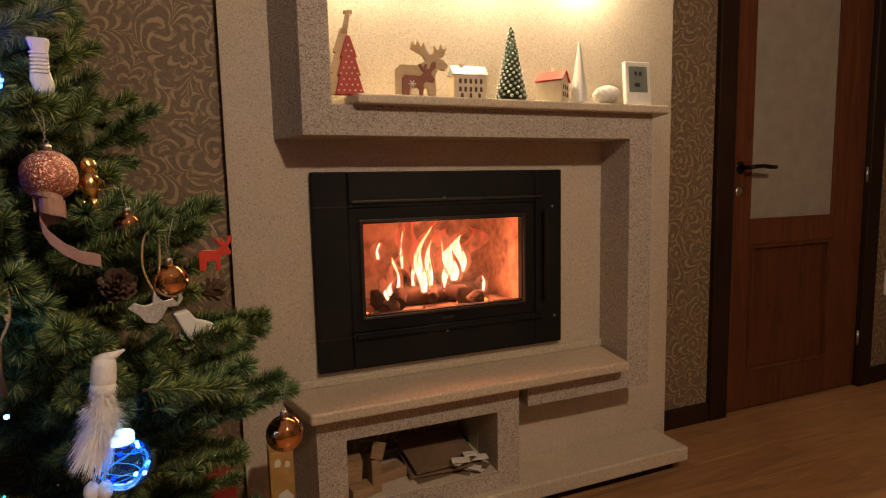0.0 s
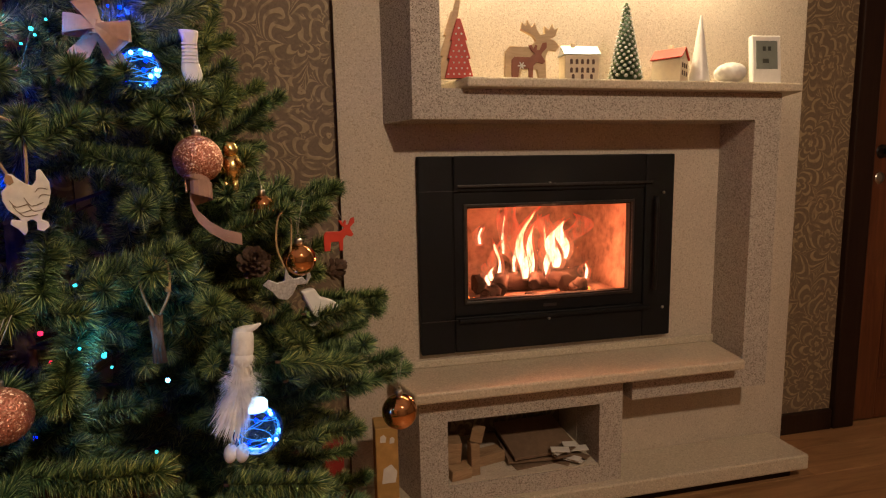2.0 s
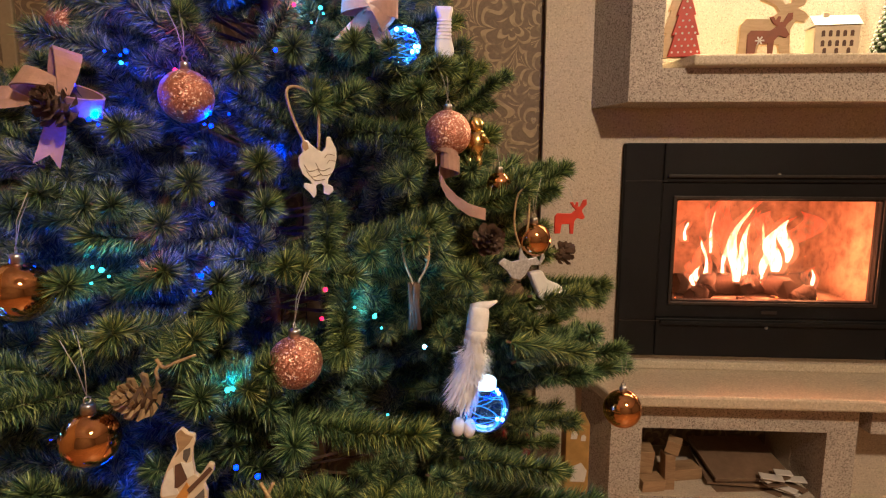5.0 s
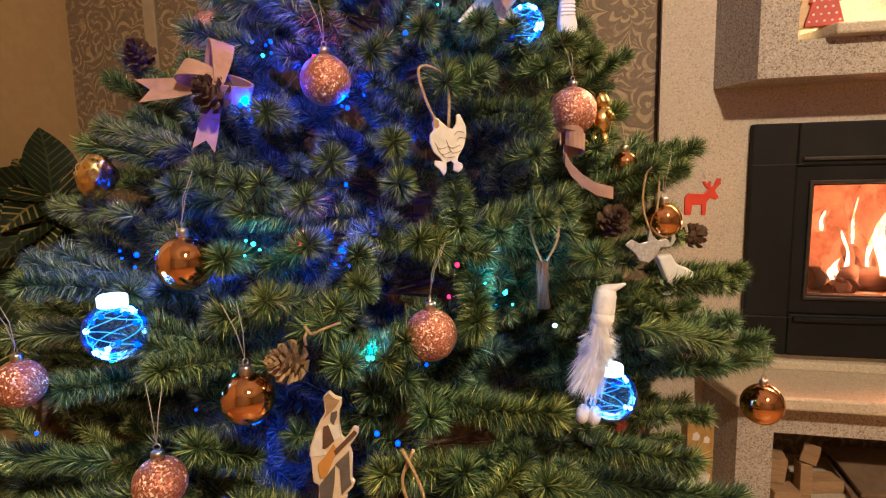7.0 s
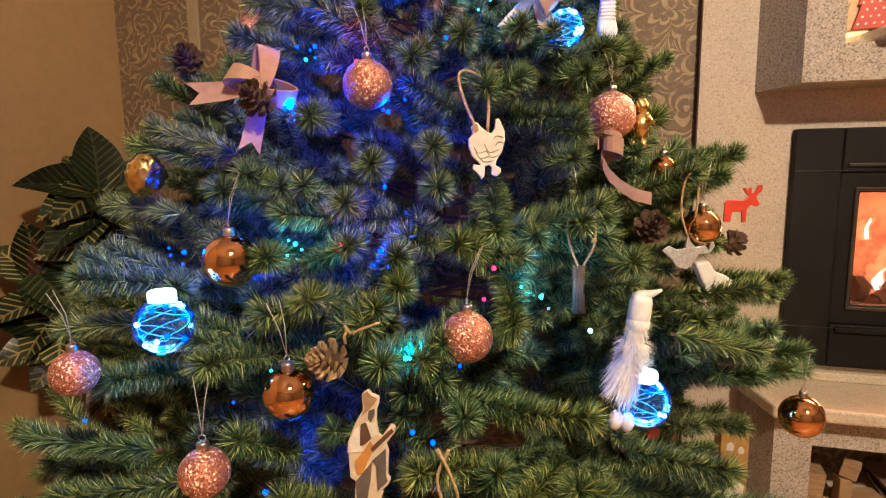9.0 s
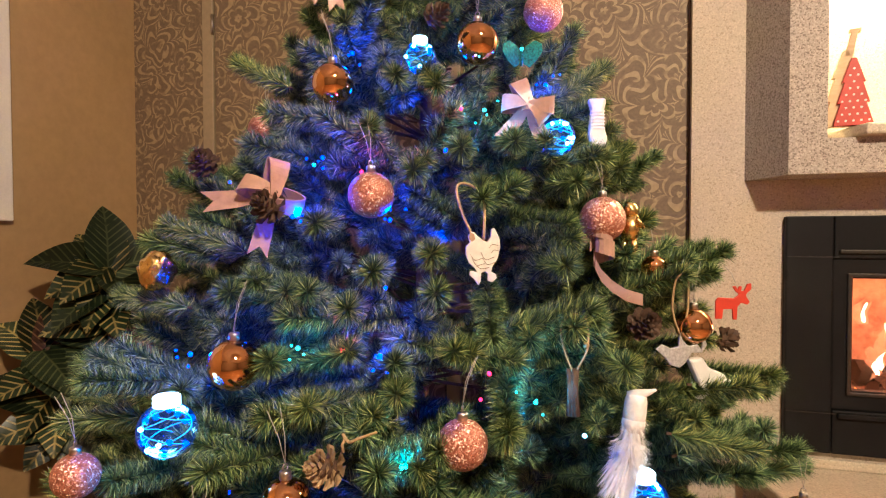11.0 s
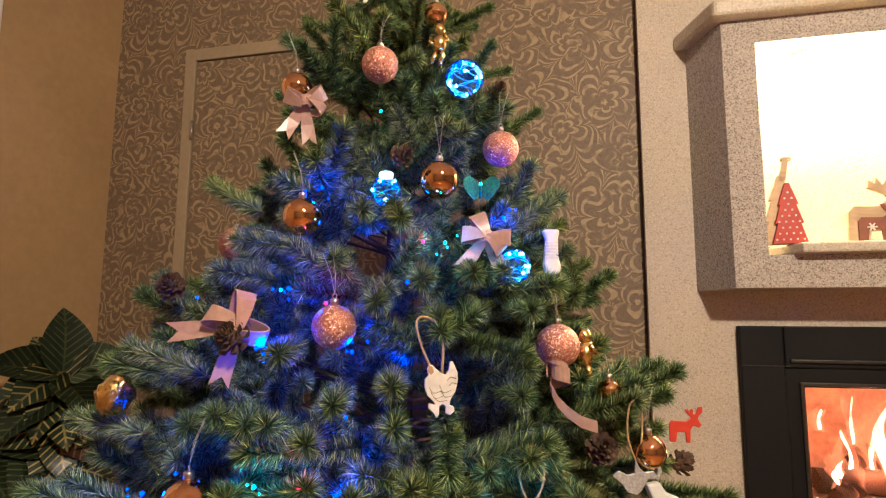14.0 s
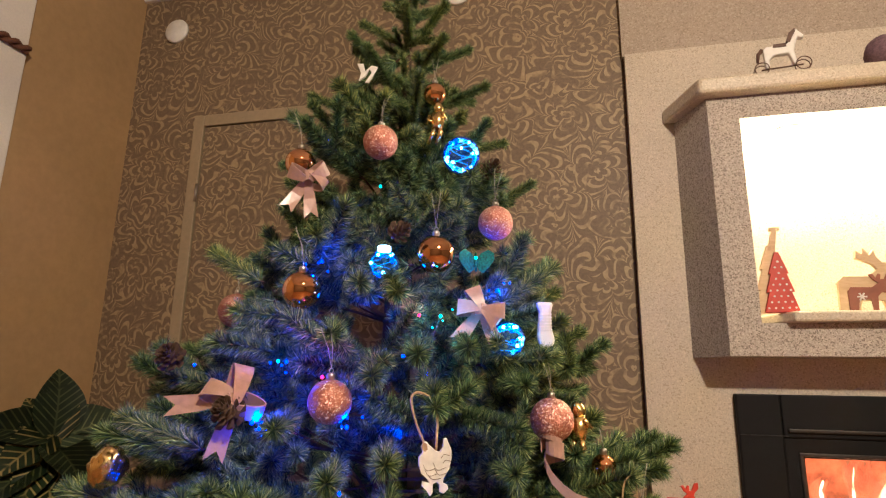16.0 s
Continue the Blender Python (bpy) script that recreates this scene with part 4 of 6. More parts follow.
for k, (x, y, z, yaw, rise) in enumerate((*SIDE_SPRIGS, *MIDDLE_SPRIGS, *ROUND_SPRIGS, *LOW_SPRIGS)):
    ob = new("branch", sprigs[k % 4])
    ob.parent = tree
    ob.matrix_basis = pose(x - AX, y - AY, z, 0, -rise, yaw)
for k in range(90):
    z = 0.42 + 1.25 * rnd.random()
    a = rnd.uniform(-2.9, 0.25)
    r = (0.50 * (1.99 - z) - 0.02) * rnd.uniform(0.50, 0.80) * (1 - 0.16 * max(0, -math.sin(a)))
    spot = Vector((AX + r * math.cos(a), AY + r * math.sin(a), z))
    if min((spot - Vector(q)).length for q in OPEN) < 0.12:
        continue
    ob = new("branch", sprigs[k % 4])
    ob.parent = tree
    ob.matrix_basis = Matrix.Translation(spot - Vector((AX, AY, 0))) @ Matrix.Rotation(a + rnd.choice((-1, 1)) * rnd.uniform(0.5, 1.6), 4, "Z") @ Matrix.Rotation(radians(rnd.uniform(-35, 40)), 4, "Y")
for k in range(34):
    z = 1.40 + 0.52 * (k + 0.5) / 34
    a = 2.39996 * k
    r = 0.45 * (1.99 - z) + 0.012
    ob = new("branch", sprigs[k % 4])
    ob.parent = tree
    ob.matrix_basis = pose(lean(z) + r * math.cos(a), r * math.sin(a), z + 0.02, 0, -rnd.uniform(10, 40), math.degrees(a)) @ Matrix.Diagonal((0.72, 0.72, 0.72, 1))
tp = holder("tree_top_spire", (AX + lean(1.955), AY, 1.955), "shiny red tree-top spire", "tree topper")
part("spire", lathe([(0.012, -0.03), (0.016, 0.0), (0.008, 0.03), (0.002, 0.10)], 16), surface("shiny_red_plastic", (0.5, 0.02, 0.01), 0.15, vary=0.05, bump=0.0), tp)


# ---- baubles and ornaments ----
before = set(bpy.data.objects)
def hanger(parent, top, reach):
    part("thread", tube([(0, 0, top), (0.002, 0.003, top + reach * 0.5), (0.004, 0.012, top + reach)], 0.00035, 4), THREAD, parent)
    part("thread", tube([(0, 0, top), (-0.003, 0.004, top + reach * 0.5), (-0.008, 0.012, top + reach)], 0.00035, 4), THREAD, parent)


def ball(name, where, r, material, label, group):
    ob = holder(name, where, label, "bauble", group, (0, 0, hash_turn(where)))
    part("shell", sphere(r, 40, 28), material, ob)
    cap = part("cap", lathe([(0.0048, r - 0.001), (0.0048, r + 0.005), (0.0038, r + 0.0062), (0.001, r + 0.0065)], 14), STEEL, ob, "silver metal cap")
    ring = [(0.0026 * math.cos(a), 0, r + 0.0088 + 0.0026 * math.sin(a)) for a in np.linspace(0, 6.28, 10)]
    part("ring", tube(ring, 0.0006, 5), STEEL, cap)
    hanger(ob, r + 0.011, 0.042)
    return ob


def hash_turn(p):
    return (p[0] * 9173 + p[1] * 3571 + p[2] * 1237) % 360


PINKS = ((-0.440, 0.791, 1.026, 0.0228), (-0.318, 0.723, 0.782, 0.0215), (-0.192, 0.966, 1.001, 0.0260), (-0.274, 1.018, 1.296, 0.0245), (-0.688, 0.635, 0.745, 0.0195), (-0.790, 1.120, 1.174, 0.0290), (-0.454, 0.966, 1.427, 0.0250), (-0.522, 0.607, 0.681, 0.0190))
for x, y, z, r in PINKS:
    ball("glitter_bauble", (x, y, z), r, GLITTER, "rose-gold glitter bauble hanging on the fir tree", "glitter baubles")
COPPERS = ((-0.509, 0.836, 1.166, 0.0222), (-0.347, 0.920, 1.227, 0.0240), (-0.549, 0.695, 0.850, 0.0232), (-0.077, 1.002, 0.862, 0.0205), (-0.463, 0.649, 0.741, 0.0200), (-0.585, 0.949, 1.394, 0.0215), (0.062, 1.036, 0.610, 0.0245))
for x, y, z, r in COPPERS:
    ball("copper_bauble", (x, y, z), r, COPPER, "shiny copper bauble hanging on the fir tree", "copper baubles")
ball("copper_bauble", (-0.391, 1.070, 1.560, 0)[:3], 0.018, COPPER, "small shiny copper bauble high on the tree", "copper baubles")
for p, r in (((-0.124, 1.028, 0.936), 0.015),):
    ball("copper_bauble", p, r, COPPER, "small copper bauble half hidden by needles", "copper baubles")


for x, y, z, r in (*PINKS, *COPPERS):
    hook_branch((x, y + 0.012, z + r * 1.13 + 0.062))
gs = holder("gold_foil_nut", (-0.762, 0.822, 0.934), "crumpled gold foil nut ornament among the needles", "ornament", "", (20, 30, 10))
bm = sphere(0.020, 32, 22, None, (0, 0, 0), 1.2)
for v in bm.verts:
    v.co *= 1 + 0.20 * noise.noise(v.co * 120) + 0.10 * noise.noise(v.co * 300)
part("foil", bm, GOLDFOIL, gs)


def strip(points, width, thick=0.0016, side=(0, 0, 1)):
    """A bent ribbon through points, width across side."""
    bm = bmesh.new()
    pts = [Vector(p) for p in points]
    rows = []
    sd = Vector(side)
    for i, p in enumerate(pts):
        d = (pts[min(i + 1, len(pts) - 1)] - pts[max(i - 1, 0)]).normalized()
        nrm = d.cross(sd).normalized()
        w = width[i] if isinstance(width, (list, tuple)) else width
        rows.append([bm.verts.new(p + sd * w / 2 * a + nrm * thick / 2 * b) for a, b in ((-1, -1), (1, -1), (1, 1), (-1, 1))])
    for a, b in zip(rows, rows[1:]):
        for k in range(4):
            bm.faces.new((a[k], a[(k + 1) % 4], b[(k + 1) % 4], b[k]))
    bm.faces.new(rows[0])
    bm.faces.new(rows[-1][::-1])
    return bm


def loop_points(length, bulge, n=14):
    return [(length * math.sin(math.pi * u) ** 0.8 * (0.55 + 0.45 * math.sin(math.pi * u)), bulge * math.cos(math.pi * u), 0) for u in np.linspace(0, 1, n)]


def bow(where, size, spin, yaw, label, loops=((12, 1.0), (165, 1.0)), tails=((-125, 1.5), (-62, 1.35)), tilt=34):
    """Loops and forked tails round a knot; the bow faces -y before its turn."""
    ob = holder("ribbon_bow", where, label, "bow", "ribbon bows", (0, 0, yaw))
    for ang, k in loops:
        bm = strip(loop_points(size * 0.52 * k, size * 0.20), [size * (0.15 + 0.22 * math.sin(math.pi * u)) for u in np.linspace(0, 1, 14)])
        bm.transform(Matrix.Rotation(radians(-(ang + spin)), 4, "Y") @ Matrix.Rotation(radians(tilt if k != 0.9 else -tilt), 4, "X"))
        part("loop", bm, SATIN, ob)
    bm = strip([(0.12 * size * math.cos(a), 0.20 * size * math.sin(a), 0) for a in np.linspace(0, 6.28, 14)], size * 0.24)
    bm.transform(Matrix.Rotation(radians(-spin), 4, "Y"))
    part("knot", bm, SATIN, ob)
    for ang, k in tails:
        l = size * 0.60 * k
        h0, h1 = size * 0.08, size * 0.17
        bm = prism([(0.02 * size, -h0), (l * 0.5, -h1 * 0.85), (l, -h1), (l * 0.84, 0.0), (l, h1), (l * 0.5, h1 * 0.85), (0.02 * size, h0)], 0.0016, "y")
        for v in bm.verts:
            v.co.y += 0.10 * size * math.sin(v.co.x / l * 3.0)
        bm.transform(Matrix.Rotation(radians(-(ang + spin)), 4, "Y"))
        part("tail", bm, SATIN, ob)
    return ob


bow((-0.286, 0.947, 1.150), 0.057, -3, 10, "dusty pink satin bow with two forked tails", ((2, 1.0), (178, 1.0), (116, 1.0), (-40, 0.9)), tilt=9)
bow((-0.553, 0.768, 1.027), 0.060, 0, 20, "dusty pink satin bow around a pine cone", ((76, 1.15), (158, 1.0), (-22, 1.1)), ((-103, 1.75), (186, 1.9)))
bow((-0.556, 0.922, 1.358), 0.057, 10, 25, "dusty pink satin bow before a copper bauble", ((25, 1.0), (150, 0.9), (-35, 0.9)), ((-92, 1.7), (-130, 1.6)))
rb = holder("curled_ribbon", (-0.193, 0.957, 0.957), "curled pink ribbon trailing over fir needles", "ribbon")
part("curl", strip([(0.012 * math.cos(a), 0.012 * math.sin(a), 0.022 - 0.003 * a) for a in np.linspace(-2.5, 3.4, 14)], 0.018), SATIN, rb)
part("curl", strip([(0.003 + 0.011 * math.cos(a), 0.011 * math.sin(a), 0.004 - 0.003 * a) for a in np.linspace(-2.5, 3.4, 14)], 0.018), SATIN, rb)
part("tail", strip([(-0.006, -0.006, -0.012), (0.0, -0.008, -0.024), (0.012, -0.010, -0.036), (0.026, -0.012, -0.045), (0.044, -0.012, -0.050)], 0.013), SATIN, rb)


def pine_cone(where, size, material, yaw, label):
    ob = holder("pine_cone", where, label, "pine cone", "pine cones", (70, 0, yaw))
    part("core", lathe([(0.10 * size, -0.45 * size), (0.25 * size, -0.2 * size), (0.22 * size, 0.15 * size), (0.04 * size, 0.5 * size)], 10), SCALE, ob)
    bm = bmesh.new()
    for k in range(44):
        u = k / 44
        a = k * 2.39996
        r = size * (0.48 * (1 - u) ** 0.7 * (0.5 + 1.2 * min(u * 3, 0.45)))
        tmp = bmesh.new()
        w = size * 0.16 * (1.1 - 0.6 * u)
        vs = [tmp.verts.new(p) for p in ((0.05 * size, -w * 0.3, 0), (r + 0.1 * size, -w * 0.8, 0.03 * size), (r + 0.17 * size, 0, 0.07 * size), (r + 0.1 * size, w * 0.8, 0.03 * size), (0.05 * size, w * 0.3, 0), (r * 0.8, 0, -0.05 * size))]
        for f in ((0, 1, 2, 3, 4), (0, 5, 1), (1, 5, 2), (2, 5, 3), (3, 5, 4), (4, 5, 0)):
            tmp.faces.new([vs[i] for i in f])
        merge(bm, tmp, Matrix.Translation((0, 0, size * (-0.42 + 0.9 * u))) @ Matrix.Rotation(a, 4, "Z") @ Matrix.Rotation(radians(-10 - 50 * u), 4, "Y"))
    part("cone_body", bm, material, ob)
    return ob


for p, s, mt, y in (((-0.705, 0.844, 1.079), 0.036, SCALE, 20), ((-0.390, 0.880, 1.252), 0.030, SCALE, 60), ((-0.137, 1.003, 0.862), 0.040, SCALE, 10), ((-0.026, 1.066, 0.836), 0.032, SCALE, 130), ((-0.549, 0.756, 1.014), 0.036, SCALE, 0), ((-0.284, 1.035, 1.394), 0.034, SCALE, 40), ((-0.435, 0.671, 0.767), 0.034, SCALETIP, -20)):
    pine_cone(p, s, mt, y, "pale open pine cone tied to the tree" if mt is SCALETIP else "dark brown pine cone tied to the tree")


def figure(name, where, outline, size, thick, material, yaw, label, category, group="", edge=0.0008):
    ob = holder(name, where, label, category, group, (0, 0, yaw))
    part("body", prism([(x * size, z * size) for x, z in outline], thick, "y", edge), material, ob)
    return ob


def smooth_line(pts, steps=5):
    """A Catmull-Rom curve through the points."""
    q = [Vector(v) for v in (pts[0], *pts, pts[-1])]
    out = []
    for a, b, c, d in zip(q, q[1:], q[2:], q[3:]):
        for k in range(steps):
            u = k / steps
            out.append(0.5 * (2 * b + (c - a) * u + (2 * a - 5 * b + 4 * c - d) * u * u + (3 * b - a - 3 * c + d) * u ** 3))
    return [*out, q[-1]]


def sling(parent, pts, r=0.0011):
    pts = smooth_line(pts)
    part("twine_loop", tube(pts, r, 6), TWINE, parent, "jute twine loop")


HEN = ((-0.26, 0.51), (-0.33, 0.42), (-0.29, 0.29), (-0.38, 0.20), (-0.38, 0.04), (-0.31, -0.14), (-0.17, -0.26), (-0.13, -0.33), (-0.28, -0.30), (-0.30, -0.39), (-0.19, -0.48), (-0.10, -0.61), (-0.04, -0.53), (-0.04, -0.35), (0.05, -0.32), (0.11, -0.37), (0.10, -0.51), (0.21, -0.55), (0.31, -0.46), (0.29, -0.37), (0.19, -0.33), (0.21, -0.23), (0.33, -0.05), (0.385, 0.17), (0.38, 0.35), (0.26, 0.59), (0.19, 0.58), (0.17, 0.40), (0.10, 0.30), (0.01, 0.33), (-0.13, 0.44), (-0.19, 0.51))
hen = figure("wooden_hen", (-0.316, 0.807, 0.958), [(0.95 * x, z) for x, z in HEN], 0.046, 0.004, WHITEPAINT, 20, "white painted wooden hen on a twine loop", "ornament")
sling(hen, [(-0.009, 0.002, 0.018), (-0.019, 0.003, 0.040), (-0.025, 0.005, 0.064), (-0.018, 0.012, 0.071), (-0.005, 0.012, 0.066), (0.002, 0.006, 0.054), (0.001, 0.002, 0.014)], 0.0014)
for x, z, l, drop in ((-0.012, 0.002, 0.012, 0.6), (-0.010, -0.003, 0.012, 0.6), (-0.002, 0.004, 0.013, 0.7), (0.0, -0.002, 0.012, 0.6), (0.006, 0.008, 0.009, -0.5), (0.008, 0.003, 0.008, -0.5), (-0.006, -0.009, 0.012, 0.3)):
    part("feather_line", tube(smooth_line([(x, -0.0004, z), (x + l * 0.35, -0.0004, z - l * drop * 0.8), (x + l, -0.0004, z - l * drop * 0.5)], 3), 0.0003, 4), CARDBOARD, hen)
comb = prism([(-0.0125, 0.0235), (-0.0135, 0.0175), (-0.0105, 0.0140), (-0.0075, 0.0165), (-0.0085, 0.0215)], 0.0006, "y")
comb.transform(Matrix.Translation((0, -0.0007, 0)))
part("comb", comb, KINDLING, hen, "brown painted comb")

tw = holder("twig_ornament", (-0.222, 0.834, 0.821), "bundle of dry twigs on a twine loop", "ornament")
for k in range(6):
    x = -0.004 + 0.0016 * k
    bm = tube([(x, 0.002 * (k % 3), 0.012), (x * 0.8, 0.002, -0.01), (x * 1.1 + 0.001, 0.002 * (k % 2), -0.034)], 0.0021, 6)
    part("twig", bm, BARK, tw)
sling(tw, [(0, 0, 0.010), (-0.008, 0, 0.030), (-0.011, 0.004, 0.052), (0.0, 0.01, 0.064), (0.012, 0.008, 0.060), (0.014, 0, 0.034), (0.004, 0, 0.012)], 0.0012)
part("knot", sphere(0.003, 8, 6, None, (0.013, 0, 0.036)), TWINE, tw)
sg = holder("twine_loop_ornament", (-0.322, 0.658, 0.671), "jute twine loop tied round a branch", "ornament")
sling(sg, [(-0.006, 0, 0.028), (0.004, -0.003, 0.012), (0.010, 0, -0.01), (0.006, 0, -0.03), (-0.003, 0, -0.012), (-0.006, 0, 0.006), (0.002, 0.004, 0.026)], 0.0014)
part("knot", sphere(0.0035, 8, 6, None, (0.006, 0, -0.03)), TWINE, sg)

DEER = ((-0.50, -0.50), (-0.50, 0.05), (-0.42, 0.16), (0.05, 0.14), (0.20, 0.26), (0.10, 0.34), (0.00, 0.50), (0.10, 0.52), (0.16, 0.40), (0.22, 0.52), (0.28, 0.50), (0.26, 0.36), (0.34, 0.36), (0.44, 0.58), (0.56, 0.60), (0.56, 0.42), (0.44, 0.30), (0.40, 0.22), (0.52, 0.02), (0.44, -0.06), (0.26, 0.0), (0.16, -0.12), (0.14, -0.52), (0.02, -0.52), (0.0, -0.20), (-0.26, -0.20), (-0.30, -0.50))
deer = figure("red_reindeer", (-0.019, 1.063, 0.887), DEER, 0.040, 0.003, REDPAINT, 12, "flat red reindeer ornament hanging at a branch tip", "ornament")
part("thread", tube([(0.004, 0.001, 0.024), (0.0, 0.004, 0.036), (-0.006, 0.008, 0.044)], 0.0006, 4), THREAD, deer)

SKATE = ((-0.30, 0.62), (0.06, 0.50), (0.10, 0.20), (0.34, -0.06), (0.44, -0.24), (0.20, -0.30), (0.52, -0.34), (0.50, -0.42), (-0.40, -0.42), (-0.52, -0.34), (-0.40, -0.34), (-0.22, -0.30), (-0.30, -0.1))
figure("white_skate", (-0.050, 1.045, 0.786), [(x, z) for x, z in SKATE], 0.050, 0.012, WHITE, 25, "white ice skate ornament with a thin blade", "ornament", edge=0.003).rotation_euler[1] = radians(-25)
SWAN = ((-0.55, 0.10), (-0.40, 0.22), (-0.20, 0.12), (-0.02, 0.16), (0.02, 0.50), (0.10, 0.30), (0.22, 0.18), (0.44, 0.22), (0.52, 0.10), (0.56, 0.26), (0.44, 0.34), (0.60, 0.40), (0.66, 0.20), (0.54, 0.02), (0.30, 0.02), (0.16, -0.22), (0.02, -0.34), (-0.20, -0.28), (-0.32, -0.10))
sn = figure("white_bird", (-0.096, 0.985, 0.828), SWAN, 0.048, 0.004, FROST, 15, "pale frosted bird ornament on twine", "ornament")
sling(sn, [(0.001, 0.002, 0.022), (-0.008, 0, 0.05), (-0.004, 0, 0.085), (0.010, 0.004, 0.088), (0.009, 0, 0.05), (0.003, 0.002, 0.022)], 0.0013)
BOOT = ((-0.22, 0.56), (0.22, 0.56), (0.16, 0.30), (0.16, -0.10), (0.24, -0.40), (0.18, -0.56), (-0.12, -0.58), (-0.20, -0.30), (-0.14, 0.30))
bt = figure("white_boot", (-0.199, 1.003, 1.134), BOOT, 0.052, 0.016, WHITE, 10, "tall white boot ornament with a ribbed cuff", "ornament", edge=0.004)
for k in range(6):
    part("rib", box(-0.0085, 0.0085, -0.0012, 0.0, 0.012 - 0.004 * k, 0.0135 - 0.004 * k), FEATHER, bt)
figure("white_letters", (-0.509, 1.031, 1.595), ((-0.5, 0.5), (-0.2, 0.5), (-0.1, 0.1), (0.2, 0.4), (0.5, 0.3), (0.3, -0.1), (0.1, -0.5), (-0.1, -0.5), (0.2, 0.0), (0.1, 0.2), (-0.1, -0.2), (-0.4, -0.4), (-0.3, 0.0)), 0.034, 0.004, WHITEPAINT, 10, "small white wooden cut-out ornament", "ornament")


def cherub(where, size, yaw):
    bm = sphere(0.125 * size, 14, 10, None, (0.03 * size, -0.02 * size, 0.40 * size), 1.15)
    tube([(0, 0, 0.28 * size), (0.03 * size, 0, 0.08 * size), (0, 0, -0.1 * size)], 0.155 * size, 12, bm, 0.85)
    tube([(0.03 * size, 0, -0.05 * size), (0.10 * size, -0.1 * size, -0.22 * size), (-0.02 * size, 0, -0.46 * size)], 0.075 * size, 8, bm, 0.6)
    tube([(-0.04 * size, 0, -0.05 * size), (-0.10 * size, -0.06 * size, -0.26 * size), (-0.20 * size, 0, -0.44 * size)], 0.075 * size, 8, bm, 0.6)
    tube([(0.08 * size, 0, 0.22 * size), (0.22 * size, -0.06 * size, 0.12 * size), (0.14 * size, -0.12 * size, 0.26 * size)], 0.05 * size, 8, bm, 0.7)
    tube([(-0.08 * size, 0, 0.22 * size), (-0.20 * size, -0.06 * size, 0.10 * size), (-0.10 * size, -0.12 * size, 0.02 * size)], 0.05 * size, 8, bm, 0.7)
    tube([(-0.02 * size, 0.08 * size, 0.2 * size), (-0.2 * size, 0.16 * size, 0.32 * size), (-0.26 * size, 0.16 * size, 0.1 * size)], 0.05 * size, 8, bm, 0.4)
    for v in bm.verts:
        v.co *= 1 + 0.10 * noise.noise(v.co * 180)
    ob = link("gold_cherub", bm, GOLDFOIL)
    ob.matrix_basis = pose(*where, 0, 0, yaw)
    return tagged(ob, "small golden cherub figure on the fir tree", "figurine", "gold cherubs")


cherub((-0.382, 1.055, 1.491), 0.068, 10)
cherub((-0.158, 0.992, 0.982), 0.070, -10)

# glittering butterfly
bf = holder("glitter_butterfly", (-0.300, 0.985, 1.226), "teal green glitter butterfly clipped to the tree", "ornament", "", (0, 0, 12))
SEQUIN = surface("teal_green_glitter", (0.012, 0.16, 0.11), 0.28, 0.6, vary=0.75, scale=420, bump=0.6)
WING = ((0.0, 0.002), (0.006, 0.012), (0.017, 0.017), (0.025, 0.012), (0.026, 0.003), (0.020, -0.006), (0.010, -0.015), (0.003, -0.010))
for sgn, spread in ((-1, 28), (1, -20)):
    bm = prism([(x * sgn, z) for x, z in WING], 0.0012, "y", 0.0003)
    bm.transform(Matrix.Rotation(radians(spread), 4, "Z"))
    part("wing", bm, SEQUIN, bf)
part("body", tube([(0, -0.001, -0.012), (0, -0.002, 0.0), (0, -0.001, 0.013)], 0.0018, 8), SEQUIN, bf)
kn = holder("twine_bow", (-0.402, 0.672, 0.798), "short jute twine knotted round a fir sprig", "twine")
part("loop", tube(smooth_line([(-0.014, 0, 0.002), (-0.007, -0.003, -0.003), (0.002, -0.004, 0.001), (0.010, -0.002, 0.004), (0.016, 0.0, 0.006)]), 0.0014, 7, None, 0.7), TWINE, kn)
part("end", tube([(-0.010, -0.001, 0.0), (-0.013, -0.003, -0.006), (-0.012, -0.003, -0.012)], 0.0014, 6), TWINE, kn)

# feathered doll, musician cut-out
rnd = random.Random(3)
bm = lathe([(0.0115, 0.034), (0.0125, 0.040), (0.0120, 0.056), (0.0105, 0.063), (0.002, 0.066)], 18)
tube([(-0.006, 0, 0.058), (0.002, -0.001, 0.064), (0.011, -0.002, 0.068), (0.019, -0.003, 0.073)], 0.0085, 12, bm, 0.15)
sphere(0.0125, 16, 12, bm, (0, -0.001, 0.032))
lathe([(0.008, 0.026), (0.010, 0.010), (0.008, -0.020), (0.004, -0.034)], 14, bm)


def tuft(count, low, high, out, down, drift, length, wide):
    """Thin pointed plumes set round the body."""
    for k in range(count):
        a, zz = rnd.uniform(0, 6.28), rnd.uniform(low, high)
        d = Vector((out * math.cos(a) + drift, out * math.sin(a), down + rnd.uniform(-0.35, 0.35))).normalized()
        p = Vector((0.0075 * math.cos(a), 0.0075 * math.sin(a), zz))
        s = d.cross(Vector((math.cos(a), math.sin(a), 0.3))).normalized() * wide * rnd.uniform(0.6, 1.2)
        l = length * rnd.uniform(0.45, 1.1)
        sag = Vector((0, 0, -0.18 * l))
        bm.faces.new([bm.verts.new(q) for q in (p, p + s + d * l * 0.5, p + d * l + sag, p - s + d * l * 0.45)])


